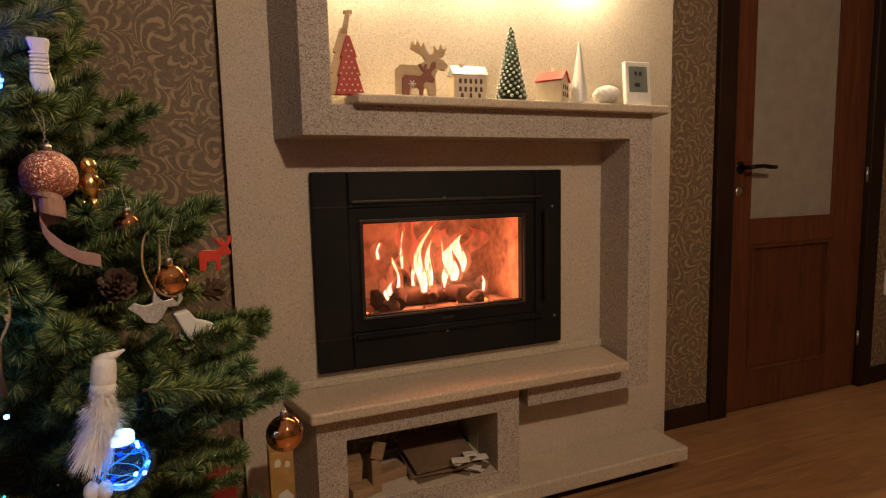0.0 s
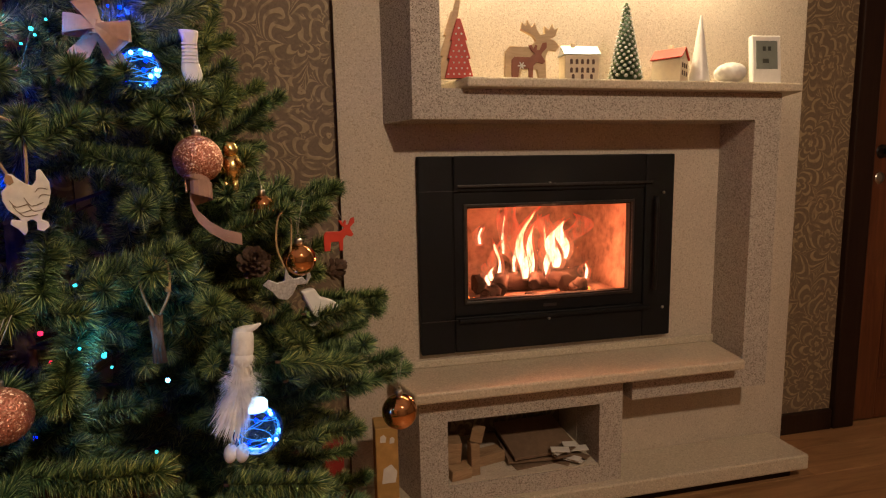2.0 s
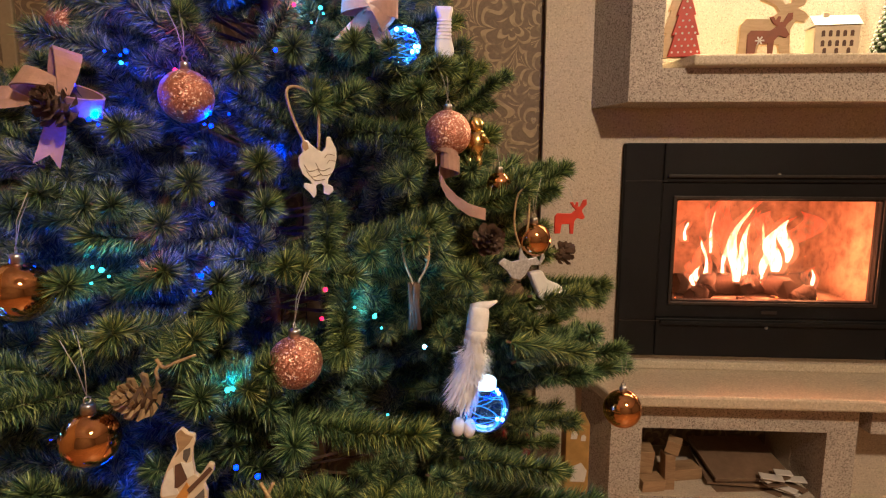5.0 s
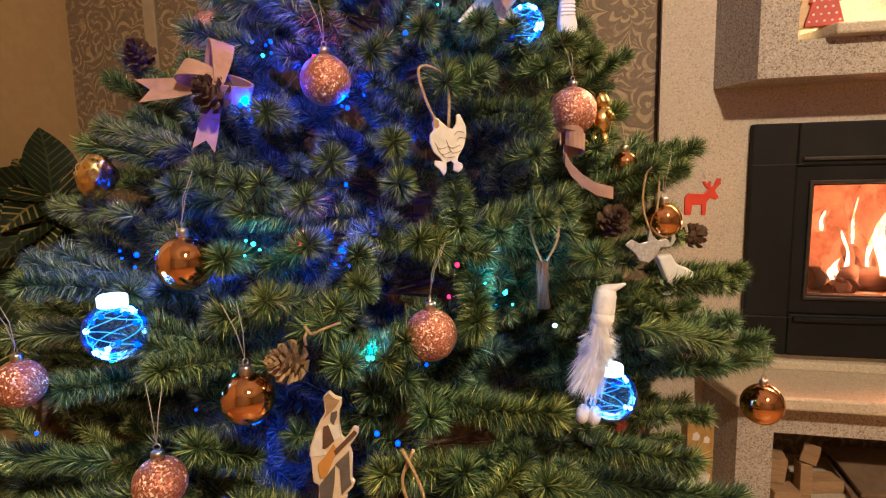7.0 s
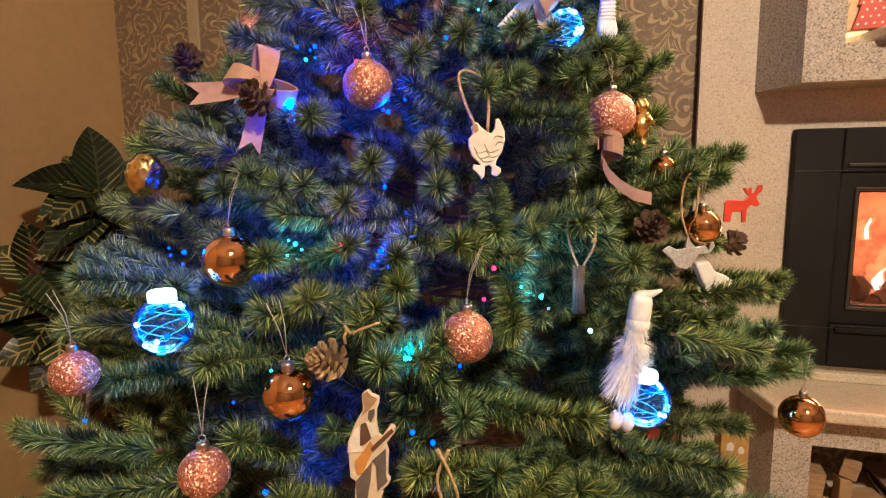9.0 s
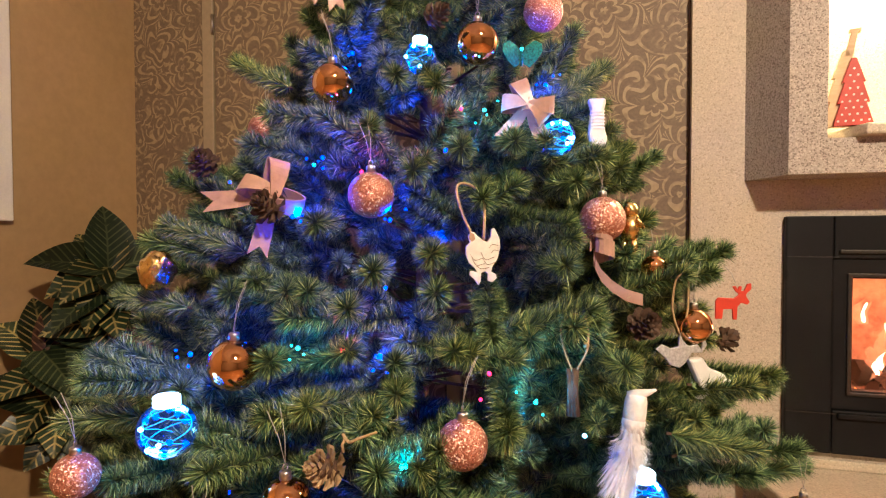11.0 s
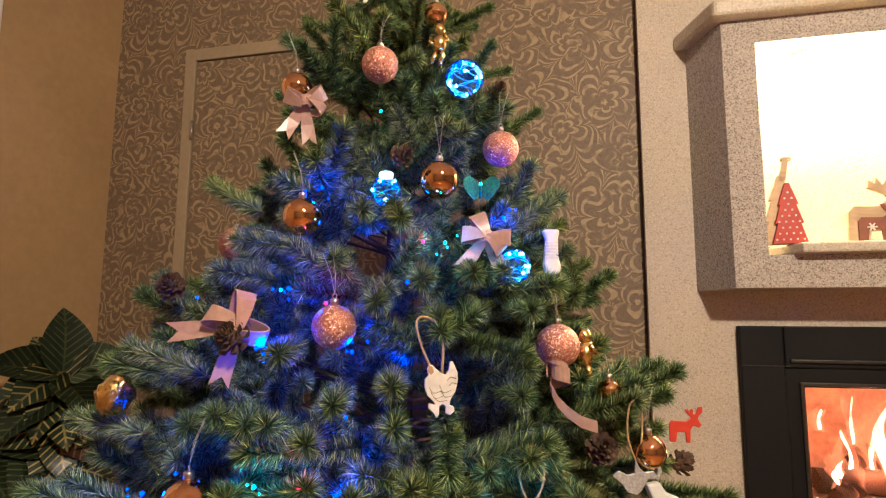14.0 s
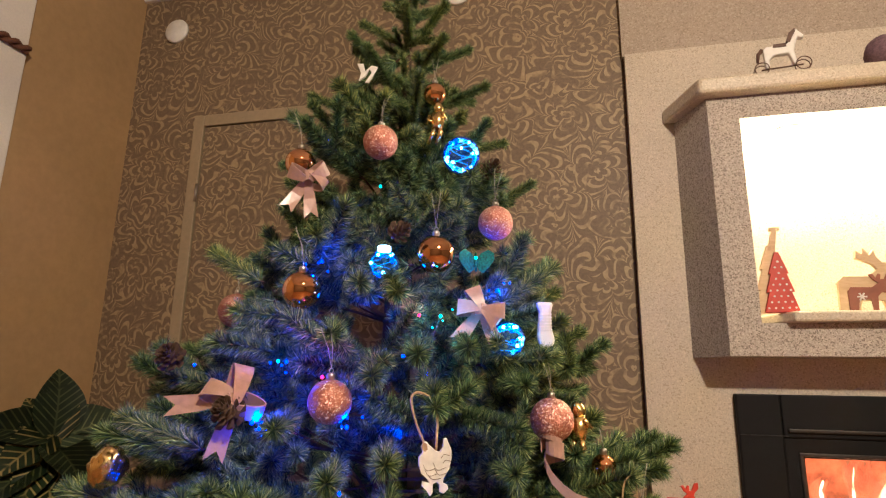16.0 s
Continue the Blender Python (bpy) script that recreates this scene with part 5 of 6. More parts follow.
tuft(420, 0.020, 0.042, 0.9, -0.9, 0.15, 0.012, 0.0005)
tuft(1500, -0.022, 0.016, 1.0, -0.35, 0.25, 0.019, 0.00035)
tuft(160, -0.030, -0.002, 0.35, -1.0, -0.42, 0.036, 0.0022)
tuft(900, -0.030, 0.0, 0.45, -1.0, -0.30, 0.034, 0.0005)
for x in (-0.006, 0.004):
    tube([(x, 0, -0.03), (x * 1.3, 0, -0.058), (x, 0, -0.072)], 0.0013, 6, bm)
    sphere(0.0078, 12, 8, bm, (x * 1.3, 0, -0.083), 1.5)
ob = link("feathered_doll", bm, FEATHER)
ob.matrix_basis = pose(-0.157, 0.944, 0.711, 0, 6, 0)
tagged(ob, "white feathered hanging doll with a pointed cap", "doll")
GREYCLOTH = surface("grey_brown_paint", (0.115, 0.098, 0.088), 0.6, vary=0.2, scale=120)
MUSICIAN = ((-10, 302), (15, 277), (47, 267), (45, 232), (33, 202), (30, 147), (38, 77), (55, 62), (100, 127), (123, 117), (120, 87), (75, 27), (87, -13), (80, -138), (95, -158), (80, -188), (45, -223), (55, -228), (45, -263), (-15, -293), (-30, -273), (-80, -303), (-90, -283), (-85, -173), (-110, -158), (-115, -33), (-123, -23), (-115, 27), (-85, 107), (-60, 157), (-35, 197), (-40, 277))
HAT = ((-33, 277), (-10, 295), (10, 272), (40, 259), (20, 227), (-45, 162), (-25, 207))
BEARD = ((-5, 197), (25, 207), (23, 177), (5, 137), (-10, 157))
SLEEVE = ((-80, 97), (-55, 117), (-50, 27), (-35, -13), (-110, -23), (-110, 17))
SHIRT = ((-20, 140), (5, 132), (28, 142), (34, 77), (5, 60))
VEST = ((-45, 127), (-20, 137), (5, 57), (-20, 32), (-40, 17), (-54, 17))
LEG = ((-80, -173), (5, -63), (-5, -163), (-25, -273), (-75, -291))
KNEE = ((5, -60), (75, 7), (73, -138), (80, -163), (30, -218), (27, -83))
SOUNDBOX = ((-80, -63), (-45, -23), (0, 42), (15, 17), (-5, -43), (-40, -123), (-70, -133))
NECK = ((0, 7), (105, 112), (117, 97), (10, -13))
CUT = 1.547e-4
bm = prism([(x * CUT, z * CUT) for x, z in MUSICIAN], 0.004, "y", 0.0008)
for n, (shape, slot) in enumerate(((HAT, 2), (BEARD, 3), (SHIRT, 1), (SLEEVE, 1), (VEST, 4), (LEG, 3), (KNEE, 3), (SOUNDBOX, 5), (NECK, 4))):
    tmp = prism([(x * CUT, z * CUT) for x, z in shape], 0.0008, "y")
    for f in tmp.faces:
        f.material_index = slot
    merge(bm, tmp, Matrix.Translation((0, -0.0006 - 0.00012 * n, 0)))
mu = link("wooden_musician", bm, [surface("cream_printed_plywood", (0.66, 0.54, 0.39), 0.55, vary=0.1, scale=80), WHITEPAINT, KINDLING, GREYCLOTH, BROWNPAINT, surface("orange_guitar_paint", (0.52, 0.24, 0.055), 0.5, vary=0.12, scale=80)])
mu.matrix_basis = pose(-0.385, 0.648, 0.700, 0, 0, 10)
tagged(mu, "flat plywood figure ornament holding a guitar", "figurine")


# lamps in clear balls
def globe(where, r, label, bright=True):
    ob = holder("light_globe", where, label, "light bauble", "light globes", (0, 0, hash_turn(where)))
    sh = part("shell", sphere(r, 36, 24), GLOBESHELL, ob, "clear plastic shell glowing blue")
    sh.visible_shadow = False
    if bright:
        part("cap", lathe([(r * 0.46, r * 0.86), (r * 0.46, r * 1.18), (r * 0.40, r * 1.24), (0.001, r * 1.25)], 24), CAPGLOW, ob, "glowing white cap")
    bm, rn = bmesh.new(), random.Random(int(r * 1e5) + int(abs(where[0]) * 1000))
    pts = []
    for k in range(34):
        u, v = k * 0.93 + rn.uniform(-0.2, 0.2), math.cos(k * 0.37) * 0.8
        q = 0.86 * r * math.sqrt(1 - v * v)
        pts.append(Vector((q * math.cos(u), q * math.sin(u), 0.86 * r * v)))
    pts = smooth_line(pts, 3)
    part("wire", tube(pts, 0.00035, 4), LED_WHITE_WIRE, ob)
    for p in pts[::9]:
        part("led", sphere(0.0024, 8, 6, None, p), LED_WHITE if rn.random() < 0.6 else LED_BLUE, ob)
    return ob


globe((-0.141, 0.953, 0.643), 0.029, "clear light globe glowing blue and white")
globe((-0.591, 0.649, 0.795), 0.024, "clear light globe glowing blue and white")
globe((-0.423, 0.915, 1.214), 0.019, "clear light globe glowing blue and white")
globe((-0.335, 1.041, 1.425), 0.028, "clear glass bauble with tiny blue lamps", False)
globe((-0.251, 0.968, 1.110), 0.022, "clear glass bauble with tiny blue lamps", False)

for ob in bpy.data.objects:
    if ob not in before and ob.parent is None:
        ob.scale = (1.13, 1.13, 1.13)

# fairy lights
string = holder("fairy_lights", (0, 0, 0), "string of blue and teal fairy lights in the tree", "string lights")
everywhere = [*LEDS, *LEDS2]
rnd = random.Random(8)
for k in range(24):
    zz = rnd.uniform(0.45, 1.65)
    a = rnd.uniform(math.pi, 2 * math.pi)
    r = 0.52 * (TIP - zz) * rnd.uniform(0.45, 0.75)
    everywhere.append((AX + r * math.cos(a), AY + r * math.sin(a), zz, rnd.choice((0, 0, 0, 0, 0, 1, 2))))
for x, y, z, c in everywhere:
    part("led", sphere(0.0024, 8, 6, None, (x, y, z)), (LED_BLUE, LED_TEAL, LED_RED, LED_WHITE)[c], string)
for x, y, z, c in LEDS:
    if c < 2:
        for k in range(3):
            part("led", sphere(0.0014, 6, 5, None, (x + rnd.uniform(-0.020, 0.020), y + rnd.uniform(-0.010, 0.004), z + rnd.uniform(-0.016, 0.012))), (LED_BLUE, LED_TEAL)[c], string)
order = sorted(everywhere, key=lambda p: p[2])
for a, b in zip(order, order[1:]):
    if (Vector(a[:3]) - Vector(b[:3])).length < 0.11:
        m0 = (Vector(a[:3]) + Vector(b[:3])) / 2 + Vector((0, 0.03, -0.02))
        part("cord", tube([a[:3], m0, b[:3]], 0.0005, 4), WIRE, string)

# ---- on the niche shelf and the mantel ----
SH = 1.209


def dots(bm_parent, pts, r, material, y, name="dot"):
    for x, z in pts:
        b = lathe([(r, 0), (r, 0.0006)], 10)
        b.transform(Matrix.Translation((x, y, z)) @ Matrix.Rotation(radians(90), 4, "X"))
        part(name, b, material, bm_parent)


FIR = ((-0.30, 0.0), (-0.30, 0.03), (-0.20, 0.26), (-0.25, 0.26), (-0.14, 0.50), (-0.18, 0.50), (-0.04, 0.78), (0.04, 0.78), (0.18, 0.50), (0.14, 0.50), (0.25, 0.26), (0.20, 0.26), (0.30, 0.03), (0.30, 0.0))
ft = holder("plywood_fir", (0.306, 1.588, SH), "layered red and plywood fir tree with white dots", "decoration", "", (0, 0, -8))
bm = prism([(x * 0.140 - 0.008, z * 0.205) for x, z in FIR], 0.014, "y", 0.001)
part("back_layer", bm, PLY, ft)
bm = prism([(x * 0.115, z * 0.180) for x, z in FIR], 0.008, "y", 0.001)
bm.transform(Matrix.Translation((0.004, -0.0085, 0)))
part("front_layer", bm, REDPAINT, ft, "red layer with white dots")
pts = [((i - 2 + 0.5 * (j % 2)) * 0.0135 + 0.004, 0.010 + j * 0.0135) for j in range(9) for i in range(5) if abs((i - 2 + 0.5 * (j % 2)) * 0.0135) < 0.031 - 0.0034 * j]
dots(ft, pts, 0.0024, WHITEPAINT, -0.0086)
part("stem", prism([(-0.012, 0.146), (0.004, 0.146), (0.012, 0.196), (0.018, 0.196), (0.018, 0.204), (-0.004, 0.202), (-0.004, 0.195), (0.000, 0.195)], 0.012, "y", 0.0008), PLY, ft)

MOOSE = ((-0.50, 0.0), (-0.48, 0.46), (-0.40, 0.54), (-0.05, 0.52), (0.08, 0.62), (0.02, 0.70), (-0.06, 0.74), (-0.20, 0.80), (-0.18, 0.92), (-0.10, 0.86), (-0.08, 0.96), (0.00, 0.84), (0.06, 0.92), (0.10, 0.80), (0.16, 0.72), (0.24, 0.74), (0.24, 0.86), (0.32, 0.80), (0.38, 0.90), (0.42, 0.80), (0.50, 0.84), (0.44, 0.70), (0.34, 0.66), (0.44, 0.62), (0.52, 0.54), (0.46, 0.46), (0.32, 0.48), (0.26, 0.36), (0.28, 0.0), (0.14, 0.0), (0.10, 0.16), (-0.18, 0.16), (-0.22, 0.0))
mo = holder("wooden_moose", (0.498, 1.580, SH), "plywood moose with a brown deer inlaid", "decoration", "", (0, 0, -6))
part("body", prism([(x * 0.140, z * 0.152) for x, z in MOOSE], 0.014, "y", 0.0012), PLY, mo)
bm = prism([(x * 0.085 - 0.010, (z + 0.52) * 0.080 + 0.001) for x, z in DEER], 0.003, "y", 0.0005)
bm.transform(Matrix.Translation((0, -0.0035, 0)))
part("inlay", bm, surface("brown_stained_inlay", (0.26, 0.075, 0.030), 0.55, vary=0.15), mo, "reddish brown deer inlay")
bm = bmesh.new()
for k in range(3):
    tmp = box(-0.0095, 0.0095, -0.0012, 0.0, -0.0015, 0.0015)
    merge(bm, tmp, Matrix.Translation((-0.027, -0.0037, 0.033)) @ Matrix.Rotation(k * math.pi / 3, 4, "Y"))
part("snowflake", bm, WHITEPAINT, mo, "white snowflake")


def house(name, where, w, d, h, roof, wall_m, roof_m, label, rows, yaw, chimney):
    ob = holder(name, where, label, "decoration", "little houses", (0, 0, yaw))
    part("wall_block", box(-w / 2, w / 2, -d / 2, d / 2, 0, h, 0.001), wall_m, ob)
    if roof == "side":
        bm = prism([(-d / 2 - 0.004, 0), (0, h * 0.42), (d / 2 + 0.004, 0)], w + 0.008, "y", 0.001)
        bm.transform(Matrix.Translation((w / 2 + 0.004, 0, h + 0.0005)) @ Matrix.Rotation(radians(90), 4, "Z"))
        part("roof", bm, roof_m, ob)
    else:
        part("gable", prism([(-w / 2, h + 0.0005), (0, h + w * 0.42), (w / 2, h + 0.0005)], d - 0.002, "y"), wall_m, ob).location = (0, -d / 2 + 0.001, 0)
        for sgn in (-1, 1):
            tmp = box(0, w * 0.68, -d / 2 - 0.004, d / 2 + 0.004, 0.001, 0.005, 0.0008)
            tmp.transform(Matrix.Translation((0, 0, h + w * 0.43)) @ Matrix.Rotation(radians(40), 4, "Y"))
            if sgn < 0:
                tmp.transform(Matrix.Diagonal((-1, 1, 1, 1)))
            part("roof_panel", tmp, roof_m, ob)
    for zc, n in rows:
        for i in range(n):
            x = (i - (n - 1) / 2) * w * 0.8 / n
            out = [(x - 0.0035, zc - 0.006), (x + 0.0035, zc - 0.006), (x + 0.0035, zc + 0.004), (x + 0.0017, zc + 0.0065), (x - 0.0017, zc + 0.0065), (x - 0.0035, zc + 0.004)]
            bm = prism(out, 0.0012, "y")
            bm.transform(Matrix.Translation((0, -d / 2 - 0.0013, 0)))
            part("window", bm, BROWNPAINT, ob)
    cx, cz = chimney
    part("chimney", box(cx - 0.006, cx + 0.006, -0.006, 0.006, cz, cz + 0.022, 0.001), wall_m, ob)
    return ob


CREAM = surface("cream_ceramic", (0.74, 0.62, 0.42), 0.45, vary=0.08, scale=50)
house("ceramic_house", (0.633, 1.592, SH), 0.092, 0.045, 0.062, "side", CREAM, FROST, "cream ceramic house with a silvery glitter roof", ((0.045, 5), (0.024, 5), (0.008, 3)), -4, (-0.018, 0.072))
house("ceramic_house", (0.905, 1.600, SH), 0.066, 0.075, 0.058, "gable", CREAM, REDPAINT, "cream ceramic house with a red roof", ((0.042, 3), (0.022, 3)), 38, (0.006, 0.078))

# snowy cone tree of scales
ct = holder("cone_tree", (0.765, 1.590, SH), "green cone tree tipped with snow", "decoration")
part("core", lathe([(0.036, 0.0), (0.004, 0.185)], 18), surface("dark_green_core", (0.05, 0.10, 0.05), 0.7), ct)
bmg, bmw = bmesh.new(), bmesh.new()
for k in range(190):
    u = (k + 0.5) / 190
    zz = 0.006 + 0.195 * (1 - (1 - u) ** 0.72)
    r = 0.040 * (1 - zz / 0.212)
    a = k * 2.39996
    sphere(0.0062 * (1.1 - 0.5 * u), 8, 6, bmg, (r * math.cos(a), r * math.sin(a), zz), 0.8)
    sphere(0.0046 * (1.1 - 0.5 * u), 7, 5, bmw, ((r + 0.0035) * math.cos(a), (r + 0.0035) * math.sin(a), zz - 0.001), 0.9)
part("foliage", bmg, surface("moss_green_scale", (0.12, 0.17, 0.075), 0.6), ct)
part("snow", bmw, FROST, ct, "white snow tips")
# white ribbed cone
wc = holder("ribbed_cone_tree", (0.988, 1.590, SH), "white ribbed ceramic cone tree", "decoration")
prof = []
for k in range(26):
    u = k / 25
    prof.append((0.025 * (1 - u) + 0.0025 + 0.0014 * (k % 2) * (1 - u), 0.178 * u))
part("cone", lathe(prof, 28), WHITE, wc)
nb = holder("striped_ball", (1.086, 1.590, SH + 0.0285), "white ceramic ball with slanting ridges", "decoration")
bm = sphere(0.040, 48, 20, None, (0, 0, 0), 0.72)
for v in bm.verts:
    a = math.atan2(v.co.y, v.co.x) + v.co.z * 22
    k = 1 + 0.045 * math.cos(12 * a)
    v.co.x, v.co.y = v.co.x * k, v.co.y * k
part("shell", bm, WHITE, nb)
tc = holder("thermometer", (1.200, 1.580, SH), "white digital thermometer with a grey display", "thermometer", "", (-6, 0, -6))
part("case", box(-0.044, 0.044, 0, 0.018, 0, 0.136, 0.004), WHITE, tc)
part("display", box(-0.032, 0.032, -0.001, 0.0005, 0.042, 0.120), SCREEN, tc, "grey display")
for x, z, w in ((-0.008, 0.098, 0.009), (0.008, 0.098, 0.009), (-0.004, 0.064, 0.018)):
    part("digit_bar", box(x - w / 2, x + w / 2, -0.0016, -0.0011, z - 0.006, z + 0.006), INK, tc)

# horse on wheels and a mauve ball on the mantel
MT = 1.795
hs = holder("toy_horse", (0.368, 1.560, MT), "white toy horse with brown mane and hoop wheels", "figurine", "", (0, 0, -8))
HORSE = ((-0.36, 0.26), (-0.38, 0.62), (-0.30, 0.70), (0.10, 0.68), (0.22, 0.78), (0.30, 0.98), (0.36, 1.04), (0.38, 0.98), (0.50, 0.84), (0.46, 0.78), (0.36, 0.82), (0.30, 0.66), (0.26, 0.50), (0.30, 0.18), (0.22, 0.18), (0.14, 0.46), (-0.16, 0.46), (-0.26, 0.36), (-0.26, 0.16), (-0.34, 0.16))
part("body", prism([(x * 0.105, z * 0.110) for x, z in HORSE], 0.016, "y", 0.003), WHITE, hs)
part("mane", prism([(0.020, 0.078), (0.012, 0.082), (0.020, 0.104), (0.034, 0.116), (0.034, 0.106), (0.026, 0.092)], 0.018, "y", 0.001), BROWNPAINT, hs).location = (0, -0.001, 0)
part("saddle", prism([(-0.018, 0.070), (0.012, 0.068), (0.010, 0.078), (-0.016, 0.079)], 0.020, "y", 0.001), BROWNPAINT, hs).location = (0, -0.002, 0)
part("tail", tube([(-0.040, 0.008, 0.072), (-0.050, 0.008, 0.062), (-0.053, 0.008, 0.040)], 0.006, 8, None, 0.5), BROWNPAINT, hs)
for x in (-0.046, 0.044):
    for y in (0.0, 0.016):
        part("wheel", tube([(x + 0.016 * math.cos(a), y, 0.018 + 0.0165 * math.sin(a)) for a in np.linspace(0, 6.28, 20)], 0.0014, 5), BROWNPAINT, hs)
part("base_bar", tube([(-0.046, 0.008, 0.018), (0.044, 0.008, 0.018)], 0.002, 6), BROWNPAINT, hs)
yb = holder("mauve_ball", (0.610, 1.60, MT + 0.047), "mauve fluffy yarn ball on the mantel", "decoration")
bm = sphere(0.045, 30, 20)
for v in bm.verts:
    v.co *= 1 + 0.06 * noise.noise(v.co * 90)
part("yarn", bm, PURPLE, yb)

# ---- in the log box ----
LB = 0.146


def flat(name, x, y, z, w, d, h, yaw, tilt, material, label, category, group=""):
    bm = box(-w / 2, w / 2, -d / 2, d / 2, 0, h, min(0.0015, h * 0.3))
    rn = random.Random(int(x * 1e4))
    for v in bm.verts:
        v.co.z += 0.004 * math.sin(v.co.x * 30 + x * 70) * (w > 0.08)
    ob = link(name, bm, material)
    ob.matrix_basis = pose(x, y, z, tilt, 0, yaw)
    return tagged(ob, label, category, group)


flat("cardboard_sheet", 0.56, 1.665, LB + 0.0005, 0.20, 0.10, 0.006, 6, 0, CARDBOARD, "folded brown cardboard sheet in the log box", "cardboard", "cardboard sheets")
flat("cardboard_sheet", 0.56, 1.700, LB + 0.020, 0.21, 0.16, 0.008, -4, 6, CARDBOARD, "folded brown cardboard sheet in the log box", "cardboard", "cardboard sheets")
flat("cardboard_sheet", 0.56, 1.710, LB + 0.040, 0.20, 0.18, 0.010, 3, 9, CARDBOARD, "folded brown cardboard sheet in the log box", "cardboard", "cardboard sheets")
rn = random.Random(21)
for k in range(12):
    flat("paper_scrap", 0.628 + rn.uniform(-0.035, 0.035), 1.612 + rn.uniform(-0.012, 0.012), LB + 0.001 + 0.0045 * k, rn.uniform(0.035, 0.06), rn.uniform(0.02, 0.03), 0.003, rn.uniform(-60, 30), rn.uniform(-8, 8), PAPERWHITE if k % 3 else CARDBOARD, "crumpled white paper strip in the log box", "paper", "paper scraps")
for x, y, z, w, d, h, yaw, tilt in ((0.300, 1.62, LB + 0.0005, 0.06, 0.05, 0.028, 10, 0), (0.290, 1.66, LB + 0.03, 0.045, 0.06, 0.06, -5, 0), (0.347, 1.625, LB + 0.0005, 0.026, 0.035, 0.095, 4, 0), (0.354, 1.625, LB + 0.098, 0.034, 0.04, 0.034, -24, 10), (0.40, 1.68, LB + 0.0005, 0.10, 0.05, 0.03, 12, 0)):
    bm = box(-w / 2, w / 2, -d / 2, d / 2, 0, h, 0.002)
    for v in bm.verts:
        v.co.x += 0.1 * v.co.z * math.sin(x * 90)
    ob = link("firewood_block", bm, KINDLING)
    ob.matrix_basis = pose(x, y, z, 0, tilt, yaw)
    tagged(ob, "split pale firewood block in the log box", "firewood", "firewood")

# parcels between tree and fireplace
pk = holder("gift_bag", (0.092, 1.535, 0.0), "paper gift bag with a pale fox shape beside the fireplace", "gift bag")
GIFT = surface("kraft_gift_paper", (0.44, 0.26, 0.075), 0.6, vary=0.15, scale=40)
part("bag", box(-0.028, 0.028, -0.03, 0.04, 0.0, 0.365, 0.003), GIFT, pk)
for x, z, s in ((0.002, 0.275, 0.024), (-0.010, 0.368, 0.010), (0.012, 0.362, 0.008)):
    bm = prism([(-0.7 * s, -s), (0.7 * s, -s), (0.9 * s, 0.2 * s), (0.3 * s, s), (-0.5 * s, 0.6 * s)], 0.0012, "y")
    bm.transform(Matrix.Translation((x, -0.0315, z - 0.03)))
    part("pale_patch", bm, PAPERWHITE, pk)
rg = holder("red_parcel", (-0.045, 1.62, 0.0), "narrow dark red gift box standing on the floor", "gift box")
part("box", box(-0.035, 0.035, -0.03, 0.05, 0.0, 0.30, 0.003), surface("dark_red_gift_paper", (0.30, 0.025, 0.018), 0.5, vary=0.15), rg)

# ---- croton plant by the ochre wall ----
def leaf_mesh(name, length, width, material):
    bm = bmesh.new()
    rows = []
    for i in range(11):
        u = i / 10
        w = width * math.sin(math.pi * min(1, 0.06 + 0.94 * u) ** 0.8) ** 0.9 * 0.5 + 0.0006
        x, z = length * u, 0.12 * length * math.sin(2.2 * u) - 0.22 * length * u * u
        rows.append([bm.verts.new((x, -w, z + 0.25 * w)), bm.verts.new((x, 0, z - 0.1 * w)), bm.verts.new((x, w, z + 0.25 * w))])
    for a, b in zip(rows, rows[1:]):
        for k in range(2):
            bm.faces.new((a[k], a[k + 1], b[k + 1], b[k])).smooth = True
    r = bmesh.ops.solidify(bm, geom=bm.faces[:], thickness=0.0012)
    me = bpy.data.meshes.new(name)
    bm.to_mesh(me)
    bm.free()
    me.materials.append(material)
    return me


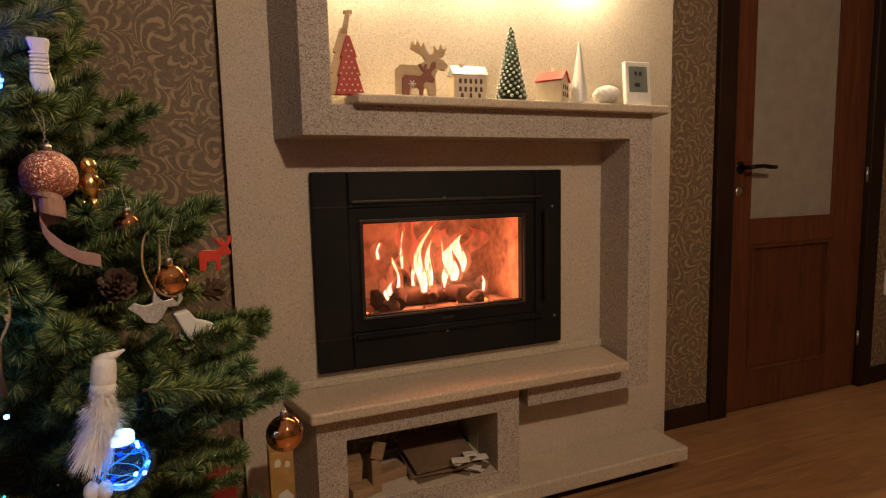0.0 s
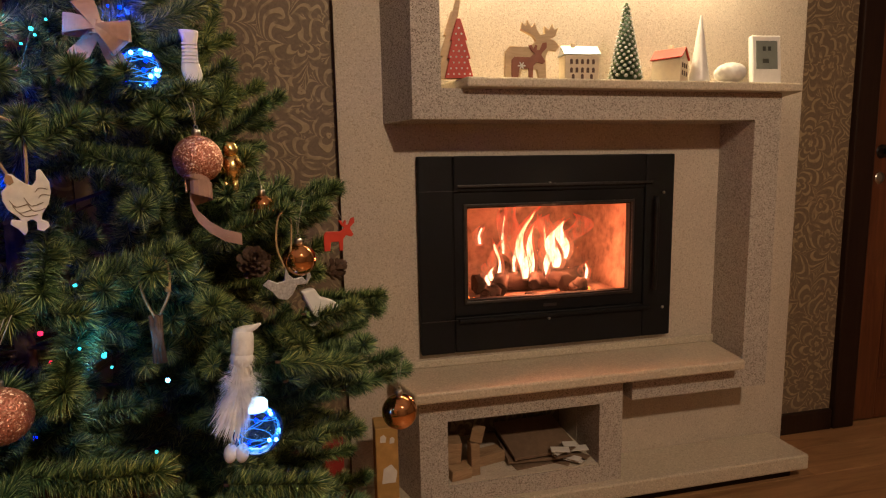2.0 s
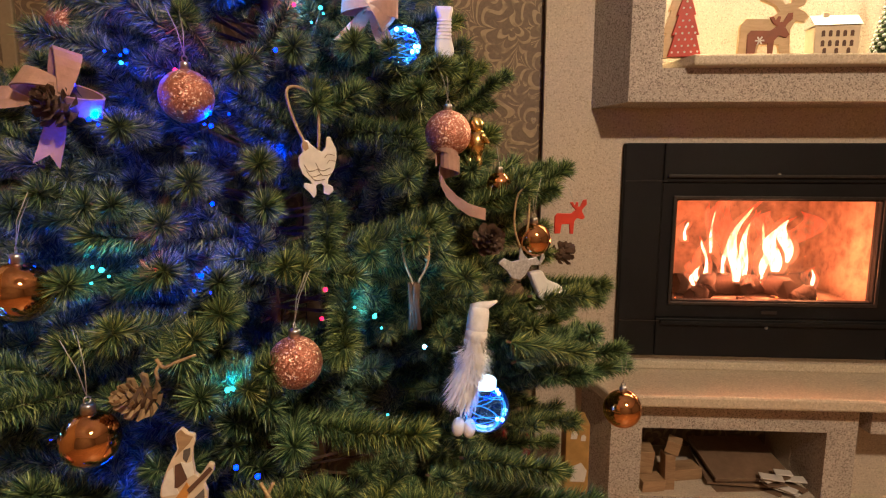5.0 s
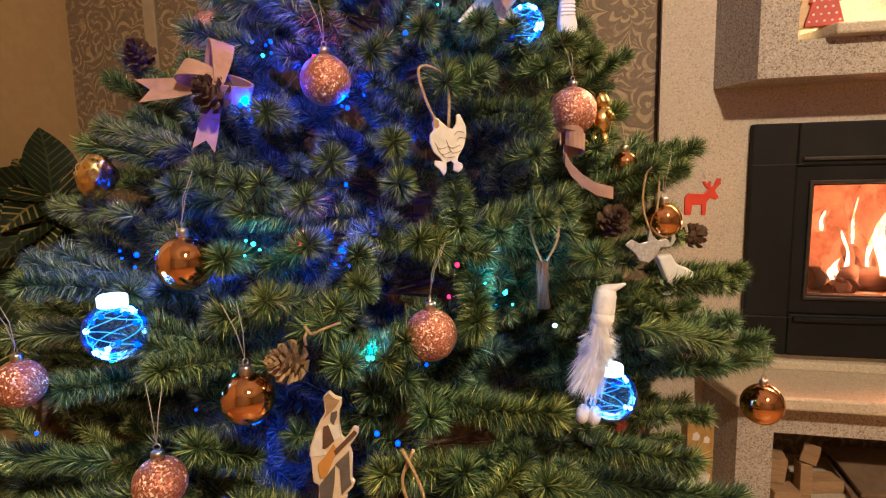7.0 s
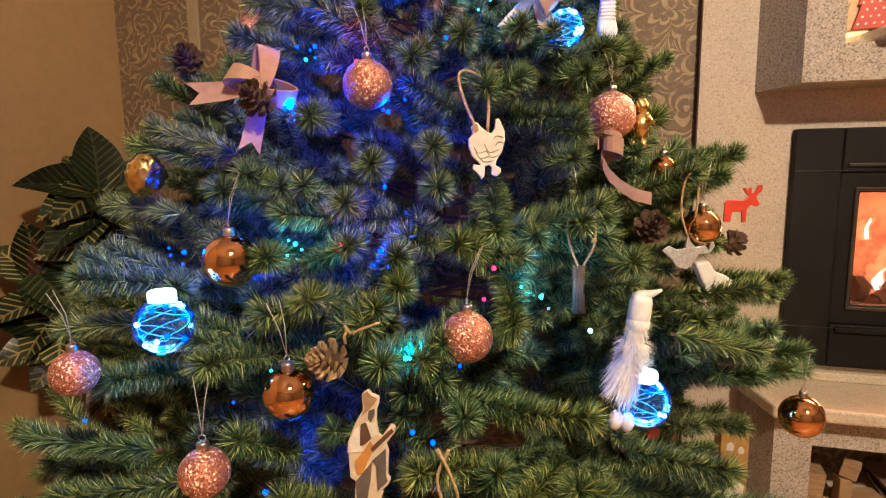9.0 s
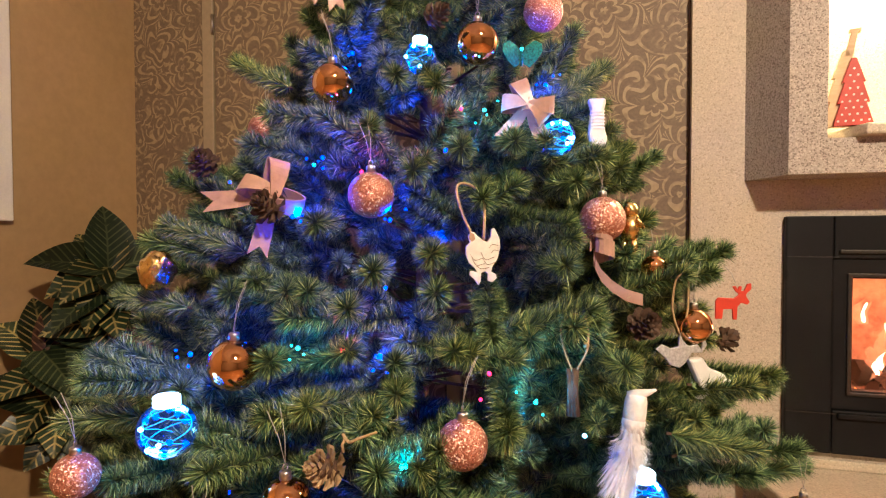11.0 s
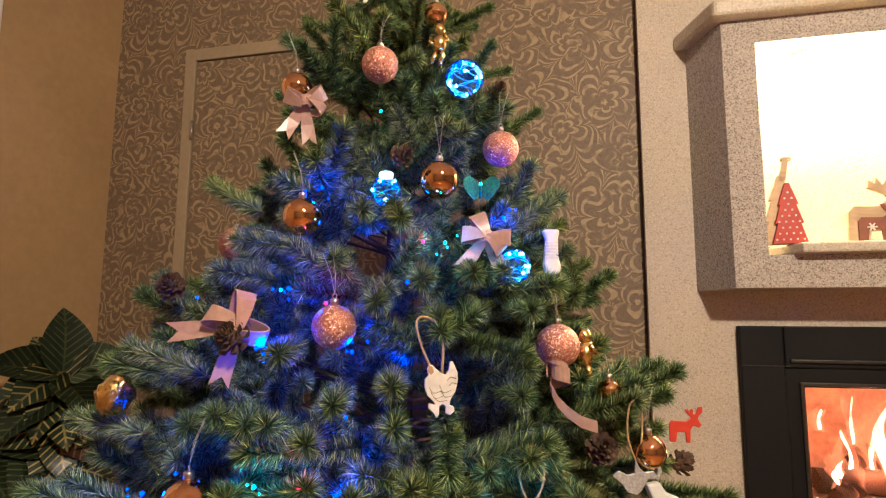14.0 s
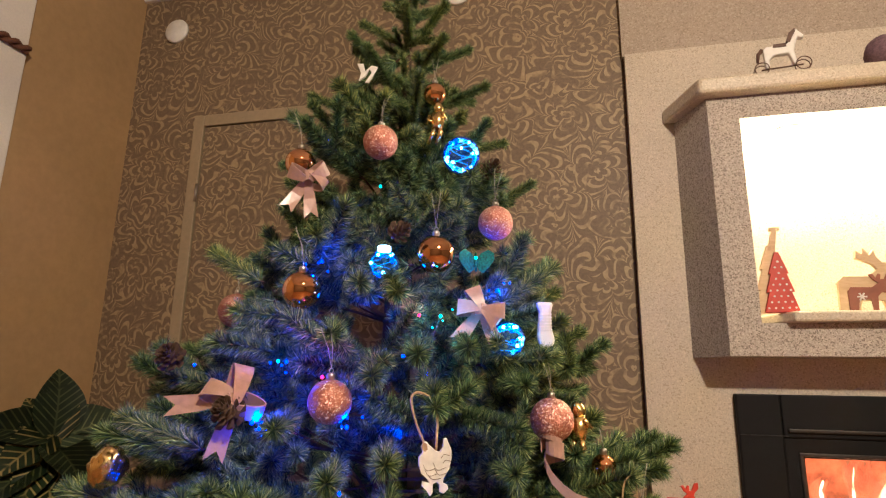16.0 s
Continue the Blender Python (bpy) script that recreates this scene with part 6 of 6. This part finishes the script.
plant = holder("croton_plant", (-1.45, 1.38, 0), "croton plant with dark yellow-veined leaves in a pot", "house plant")
part("pot", lathe([(0.10, 0.0), (0.13, 0.20), (0.14, 0.20), (0.14, 0.235), (0.125, 0.235), (0.12, 0.21), (0.002, 0.208)], 28), POT, plant)
part("stem", tube([(0, 0, 0.2), (0.02, 0, 0.45), (0.0, 0.02, 0.72), (-0.02, 0.0, 0.90)], 0.010, 8, None, 0.6), BARK, plant)
part("stem", tube([(0.02, 0, 0.2), (-0.05, -0.05, 0.45), (-0.09, -0.09, 0.70)], 0.009, 8, None, 0.6), BARK, plant)
LEAVES = [leaf_mesh("leaf", l, w, mt) for l, w, mt in ((0.155, 0.100, CROTON), (0.135, 0.090, CROTON), (0.150, 0.065, CROTONRED), (0.18, 0.12, CROTONPLAIN))]
rn = random.Random(17)
for k in range(78):
    first = k < 46
    u = rn.uniform(0.0, 1.0)
    base = Vector((0.0, 0.01, 0.42 + 0.48 * u)) if first else Vector((-0.05 - 0.05 * u, -0.05 - 0.05 * u, 0.42 + 0.28 * u))
    ob = new("leaf", LEAVES[rn.choice((0, 3)) if u > 0.9 else rn.choice((0, 1, 1, 2, 3))])
    ob.parent = plant
    h = k * 2.39996
    fore = math.cos(h + 0.75)
    droop = 48 * fore + rn.uniform(-14, 14) if fore > 0 else 62 * fore - 10 + rn.uniform(-12, 12)
    ob.matrix_basis = Matrix.Translation(base) @ Matrix.Rotation(h, 4, "Z") @ Matrix.Rotation(radians(droop), 4, "Y") @ Matrix.Rotation(radians(44 * math.sin(h + 0.75) + rn.uniform(-15, 15)), 4, "X")

# ---- floor planks ----
fl = bpy.data.objects["floor"]
PW, PL = 0.155, 1.20
rn = random.Random(2)
cuts = {}


def plank_mesh(length):
    key = round(length, 3)
    if key not in cuts:
        bm = box(0.0008, length - 0.0008, 0.0006, PW - 0.0006, -0.0118, 0.0, 0.0012, None, 1)
        cuts[key] = bpy.data.meshes.new("plank")
        bm.to_mesh(cuts[key])
        bm.free()
        cuts[key].materials.append(FLOORWOOD)
    return cuts[key]


row = 0
y = BACK
while y < WALL + 0.01:
    x = LEFT - 0.15 - (row * 0.41) % PL
    while x < RIGHT:
        x0, x1 = max(x, LEFT), min(x + PL, RIGHT)
        if x1 - x0 > 0.02:
            ob = new("plank", plank_mesh(x1 - x0))
            ob.parent = fl
            ob.location = (x0, y, 0)
        x += PL
    y += PW
    row += 1
